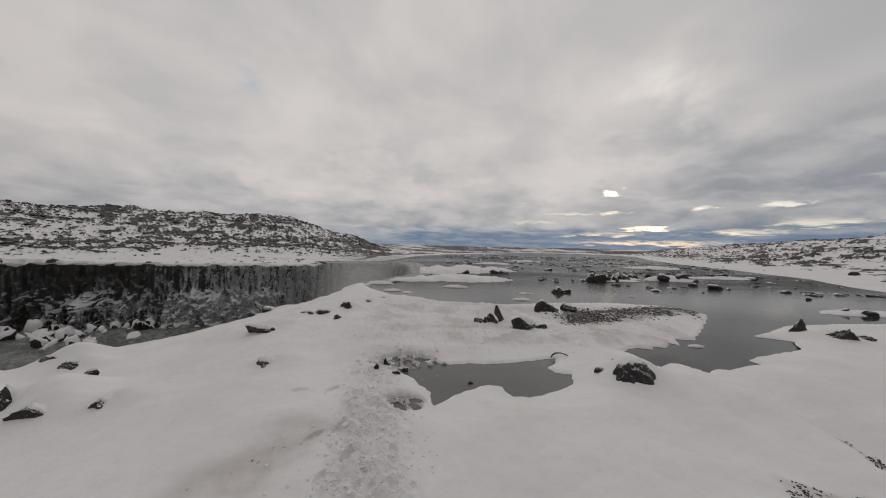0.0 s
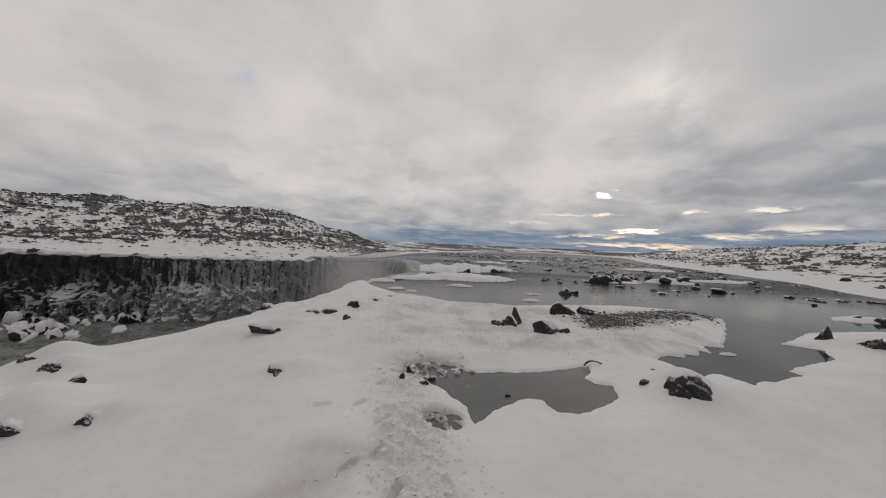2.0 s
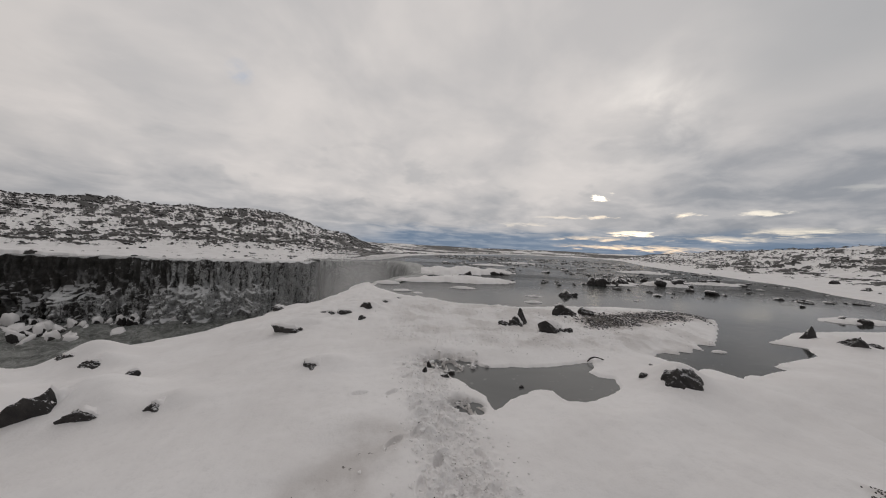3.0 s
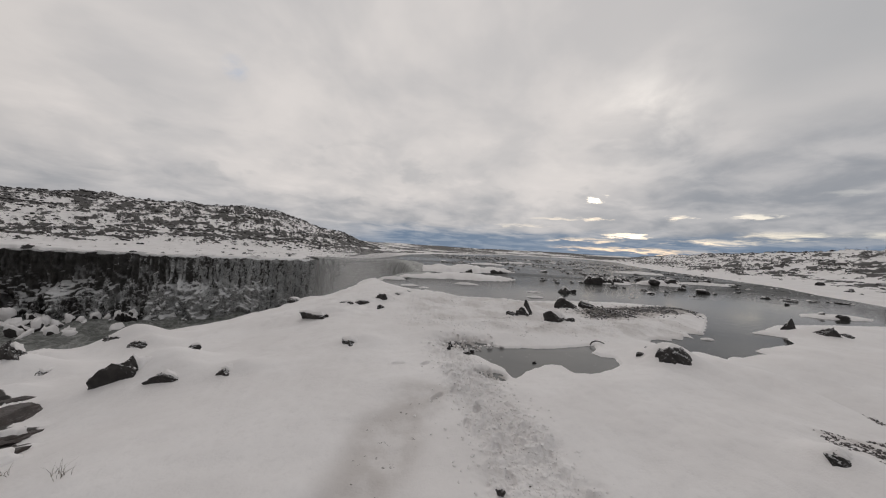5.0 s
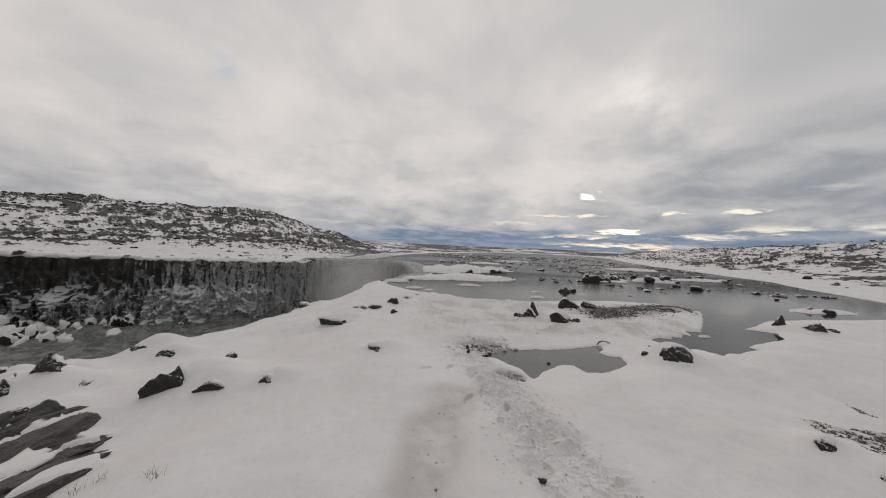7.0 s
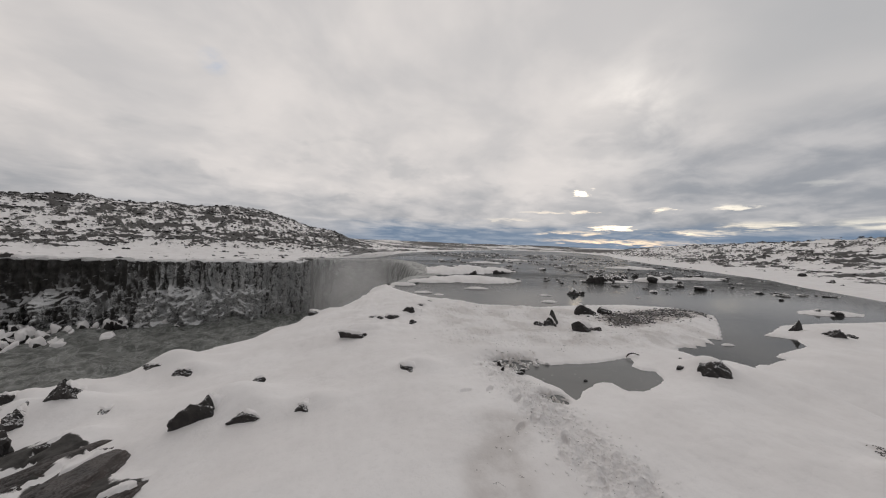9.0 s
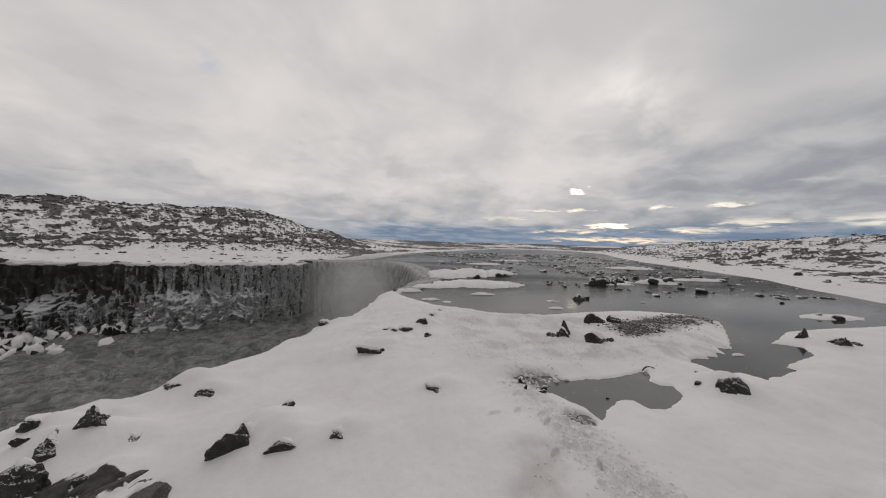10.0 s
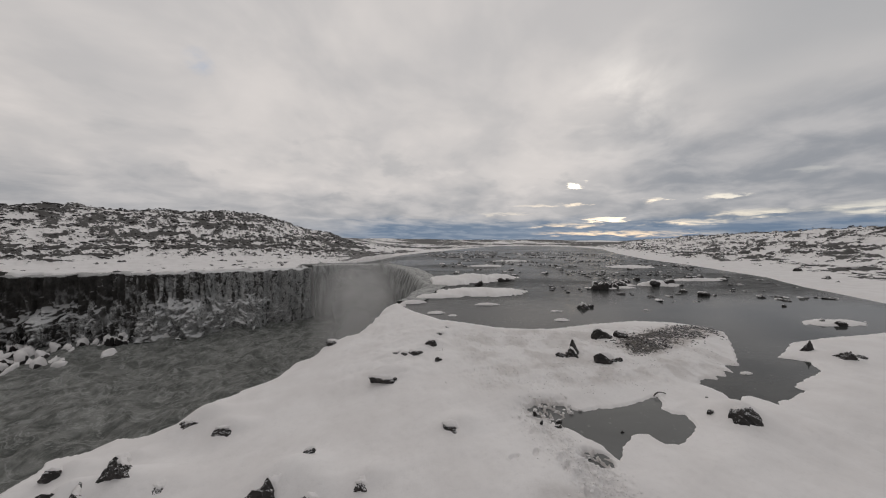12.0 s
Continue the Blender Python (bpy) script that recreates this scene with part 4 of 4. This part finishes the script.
# ---- snow-capped boulders under the far wall ----
def build_talus():
    rng = np.random.RandomState(5)
    s, q, n = resample(FAR_RIM, 1.0)
    kinds = []
    for k in range(5):
        ob = rock(0, 0, 2.2, 1.5, 1200 + 13 * k, "rounded boulder under thick snow and ice below the gorge wall", 0.78, level=3, name="boulder", z=0)
        tagged(ob, group="boulders below the gorge wall")
        kinds.append(ob)
    spots = []
    for px, py, size in ((-54, 43.5, 1.1), (-51.8, 43.8, 1.0), (-49.4, 42.6, 0.9), (-48.2, 43.4, 0.8), (-53.4, 42.2, 1.1), (-51.4, 41.2, 0.9), (-50, 44.5, 0.9), (-47.5, 42.5, 0.8), (-53, 46.5, 1.0), (-44.2, 45.2, 0.8), (-42.5, 46.4, 0.7)):
        spots.append((np.array([px, py]), size, rng.uniform(0, 6.28)))
    for _ in range(70):
        at = int(rng.uniform(20, 62))
        pile = min(max((at - 27) / 8, 0), 1)
        out = 3.4 + rng.uniform(0, 1.6) + pile * rng.uniform(0, 4.5)
        spots.append((q[at] + n[at] * out, rng.uniform(0.25, 0.6) + pile * rng.uniform(0.1, 0.7), rng.uniform(0, 6.28)))
    def out_of(p):
        return float(inside(GORGE, np.array([p[0]]), np.array([p[1]]))[0])

    for k, (p, size, turn) in enumerate(spots):
        m = pose(p[0], p[1], -13.2 + 0.2 * size + 1.3 * max(0.0, 1 - abs(out_of(p) - 3.0) / 6.0) * rng.uniform(0.2, 1.0), 0, 0, math.degrees(turn))
        if k < len(kinds):
            kinds[k].matrix_basis = m @ Matrix.Diagonal((size, size, size, 1))
        else:
            ob = copy_thing(kinds[k % 5], m)
            ob.scale = (size, size, size * rng.uniform(0.8, 1.2))


build_talus()


# ---- loose small stuff ----
def scatter(name, spots, level, mat, label, category, squash=0.6, seed=1):
    """Many small lumps joined into one mesh. spots: rows of x, y, z, radius."""
    v0, f0 = BALLS[level]
    rng = np.random.RandomState(seed)
    n = len(spots)
    vs = np.repeat(v0[None], n, 0)
    for _ in range(7):
        k = rng.normal(size=(n, 1, 3))
        k /= np.linalg.norm(k, axis=2, keepdims=True)
        dot = (v0[None] * k).sum(-1)
        vs = vs * np.minimum(1.0, rng.uniform(0.5, 0.9, (n, 1)) / np.maximum(dot, 0.2))[:, :, None]
    a = rng.uniform(0, 6.28, n)
    c, sn = np.cos(a)[:, None], np.sin(a)[:, None]
    stretch = rng.uniform(0.7, 1.5, (n, 1))
    x, y = vs[:, :, 0] * stretch, vs[:, :, 1]
    spots = np.asarray(spots)
    rad = spots[:, 3:4]
    out = np.stack([spots[:, 0:1] + rad * (x * c - y * sn), spots[:, 1:2] + rad * (x * sn + y * c), spots[:, 2:3] + rad * vs[:, :, 2] * squash], -1)
    faces = (f0[None] + (np.arange(n) * len(v0))[:, None, None]).reshape(-1, 3)
    return tagged(mesh_object(name, out.reshape(-1, 3), faces, mat, smooth=False), label, category, kind="stuff")


def on_ground(x, y, rad, lift=0.2):
    return np.stack([x, y, land(x, y)[0] + rad * lift, rad], -1)


def build_scatter():
    rng = np.random.RandomState(11)
    x, y = rng.uniform(3.2, 10.6, 15000), rng.uniform(8.0, 12.2, 15000)
    d = inside(GRAVEL, x, y) + 0.5 * noise2(x * 1.3, y * 1.3, 121)
    ok = rng.uniform(0, 1, 15000) < step(-0.45, 0.5, d) * step(-0.35, 0.25, fbm(x, y, 0.9, 3, 122)) * 0.8
    x, y = x[ok], y[ok]
    scatter("gravel", on_ground(x, y, rng.uniform(0.008, 0.034, len(x)) * rng.uniform(0.6, 1.5, len(x))), 2, M_ROCK, "dark gravel strewn over the snowy spit", "gravel", 0.7, 2)
    # dark crumbs on the trodden part of the spit
    x, y = rng.uniform(-3, 7, 9000), rng.uniform(6.3, 11.6, 9000)
    ok = (fbm(x, y, 0.5, 3, 131) > 0.02) & (fbm(x, y * 2.2, 1.6, 3, 132) > 0.06)
    x, y = x[ok], y[ok]
    px, py = rng.uniform(-3, 0.6, 1500), rng.uniform(-2, 6, 1500)
    on = along(TRACK, px, py) < 0.55 * rng.uniform(0, 1, 1500) ** 0.5
    x, y = np.append(x, px[on]), np.append(y, py[on])
    scatter("grit", on_ground(x, y, rng.uniform(0.003, 0.011, len(x)) * np.where(y < 6, 0.8, 1.0)), 1, M_SLAB, "brown grit crumbs scattered on the trodden snow", "grit", 0.5, 3)
    # clods of snow along the footpath
    k = 2300
    t = rng.uniform(0, 1, k) ** 0.8
    line = np.array(TRACK[:6])
    u = t * 4.999
    i = u.astype(int)
    p = line[i] + (line[i + 1] - line[i]) * (u - i)[:, None] + rng.normal(0, 0.26, (k, 2))
    extra = np.stack([rng.normal(-0.75, 0.34, 130), rng.normal(5.8, 0.2, 130)], -1)
    p = np.vstack([p, extra])
    rad = np.concatenate([rng.uniform(0.005, 0.018, k) * rng.uniform(0.6, 1.6, k), rng.uniform(0.012, 0.05, 130)])
    ok = inside(POND, p[:, 0], p[:, 1]) < 0.12
    lift = np.where(rad > 0.034, 0.55, 0.15)
    scatter("snow_clods", on_ground(p[ok, 0], p[ok, 1], rad[ok], lift[ok]), 2, M_SNOW, "broken clods of trodden snow along the footpath", "snow", 0.7, 4)
    # dark turf laid bare beside the wind scoop
    x, y = rng.uniform(2.0, 5.6, 18000), rng.uniform(0.8, 4.6, 18000)
    ok = (land(x, y)[2] > 0.3) & (fbm(x, y, 5.0, 3, 151) > -0.02)
    x, y = x[ok], y[ok]
    scatter("turf", on_ground(x, y, rng.uniform(0.004, 0.014, len(x)), 0.3), 2, M_SLAB, "dark frosted turf clumps laid bare by the wind", "turf", 0.8, 12)
    # lava blocks on the far slopes
    k = 22000
    az = np.radians(rng.uniform(-62, 64, k))
    r = np.sqrt(rng.uniform(40 ** 2, 250 ** 2, k))
    x, y = CX + r * np.sin(az), CY + r * np.cos(az)
    h, rk = land(x, y)[:2]
    ok = (inside(GORGE, x, y) < -1.0) & (inside(RIVER, x, y) < -0.5) & (rng.uniform(0, 1, k) < step(0.30, 0.62, rk) + 0.02)
    x, y, h, r = x[ok], y[ok], h[ok], r[ok]
    rad = rng.uniform(0.15, 0.62, len(x)) ** 1.2 * (0.45 + r / 240) * np.where(x > 0, 0.62, 1.0)
    scatter("lava_blocks", np.stack([x, y, h + 0.1 * rad, rad], -1), 2, M_ROCK, "black lava blocks scattered over the snowy slopes", "rocks", 0.6, 6)
    # stones awash in the upper river
    k = 3600
    x, y = rng.uniform(2, 60, k), rng.uniform(17, 110, k)
    ok = (inside(RIVER, x, y) > 0.6) & (fbm(x, y, 0.13, 3, 141) > 0.13)
    x, y = x[ok], y[ok]
    rad = rng.uniform(0.06, 0.30, len(x)) * (0.6 + y / 80)
    scatter("river_stones", np.stack([x, y, 0 * x + 0.02, rad], -1), 2, M_ROCK, "dark stones awash in the shallow river", "rocks", 0.5, 8)
    on = rng.uniform(0, 1, len(x)) < 0.4
    x, y, rad = x[on] + rng.normal(0, 0.25, on.sum()), y[on] + rng.normal(0, 0.15, on.sum()), rad[on] * rng.uniform(0.7, 1.6, on.sum())
    scatter("river_ice", np.stack([x, y, 0 * x + 0.01, rad], -1), 2, M_SNOW, "scraps of snow and ice caught on stones in the river", "ice", 0.3, 9)


build_scatter()


# ---- dead grass and driftwood ----
def tuft(x, y, seed, blades=9, tall=0.11):
    rng = np.random.RandomState(seed)
    ob = new("grass_tuft")
    ob.location = (x, y, height_at(x, y) - 0.01)
    tagged(ob, "dry brown grass stems poking through the snow", "grass", group="grass tufts")
    for _ in range(blades):
        a, lean, h = rng.uniform(0, 6.28), rng.uniform(0.2, 1.3), tall * rng.uniform(0.5, 1.2)
        root = rng.normal(0, 0.025, 2)
        side = np.array([math.cos(a + 1.57), math.sin(a + 1.57)])
        verts, faces = [], []
        for i, t in enumerate((0.0, 0.35, 0.7, 1.0)):
            mid = root + np.array([math.cos(a), math.sin(a)]) * lean * h * t * t
            wide = 0.0022 * (1.05 - t)
            for ang in (0, 2.09, 4.19):
                verts.append((mid[0] + side[0] * wide * math.cos(ang) + math.cos(a) * wide * math.sin(ang), mid[1] + side[1] * wide * math.cos(ang) + math.sin(a) * wide * math.sin(ang), h * t))
            if i:
                for j in range(3):
                    faces.append((3 * i - 3 + j, 3 * i - 3 + (j + 1) % 3, 3 * i + (j + 1) % 3, 3 * i + j))
        mesh_object("stem", verts, faces, M_STRAW, ob)


for k, (x, y) in enumerate([(-5.46, 2.2), (-5.55, 2.1), (-4.85, 2.1), (-4.95, 2.15), (-8.3, 3.6), (-5.75, 2.05), (-6.1, 1.9), (3.6, 2.2), (3.9, 2.3), (4.2, 2.15), (2.6, 1.35), (2.45, 1.5), (3.4, 2.05)]):
    tuft(x, y, 40 + k)


def build_twig(x, y):
    """A bowed stick that stands in the snow at both ends."""
    ob = new("driftwood")
    z = height_at(x, y)
    verts, faces = [], []
    n, m = 15, 8
    for i in range(n):
        t = i / (n - 1)
        px, pz = -0.22 + 0.44 * t, 0.085 * math.sin(math.pi * t ** 0.7) - 0.012
        rad = 0.016 * (1.15 - 0.5 * t) * (1 + 0.15 * math.sin(9 * t))
        for j in range(m):
            a = 2 * math.pi * j / m
            verts.append((px, 0.05 * t + rad * math.cos(a), pz + rad * math.sin(a)))
    for i in range(n - 1):
        for j in range(m):
            faces.append((i * m + j, i * m + (j + 1) % m, (i + 1) * m + (j + 1) % m, (i + 1) * m + j))
    ob.location = (x, y, z)
    tagged(ob, "bowed dark stick standing out of the snow", "stick")
    mesh_object("stick", verts, faces, M_SLAB, ob)


build_twig(2.55, 6.18)
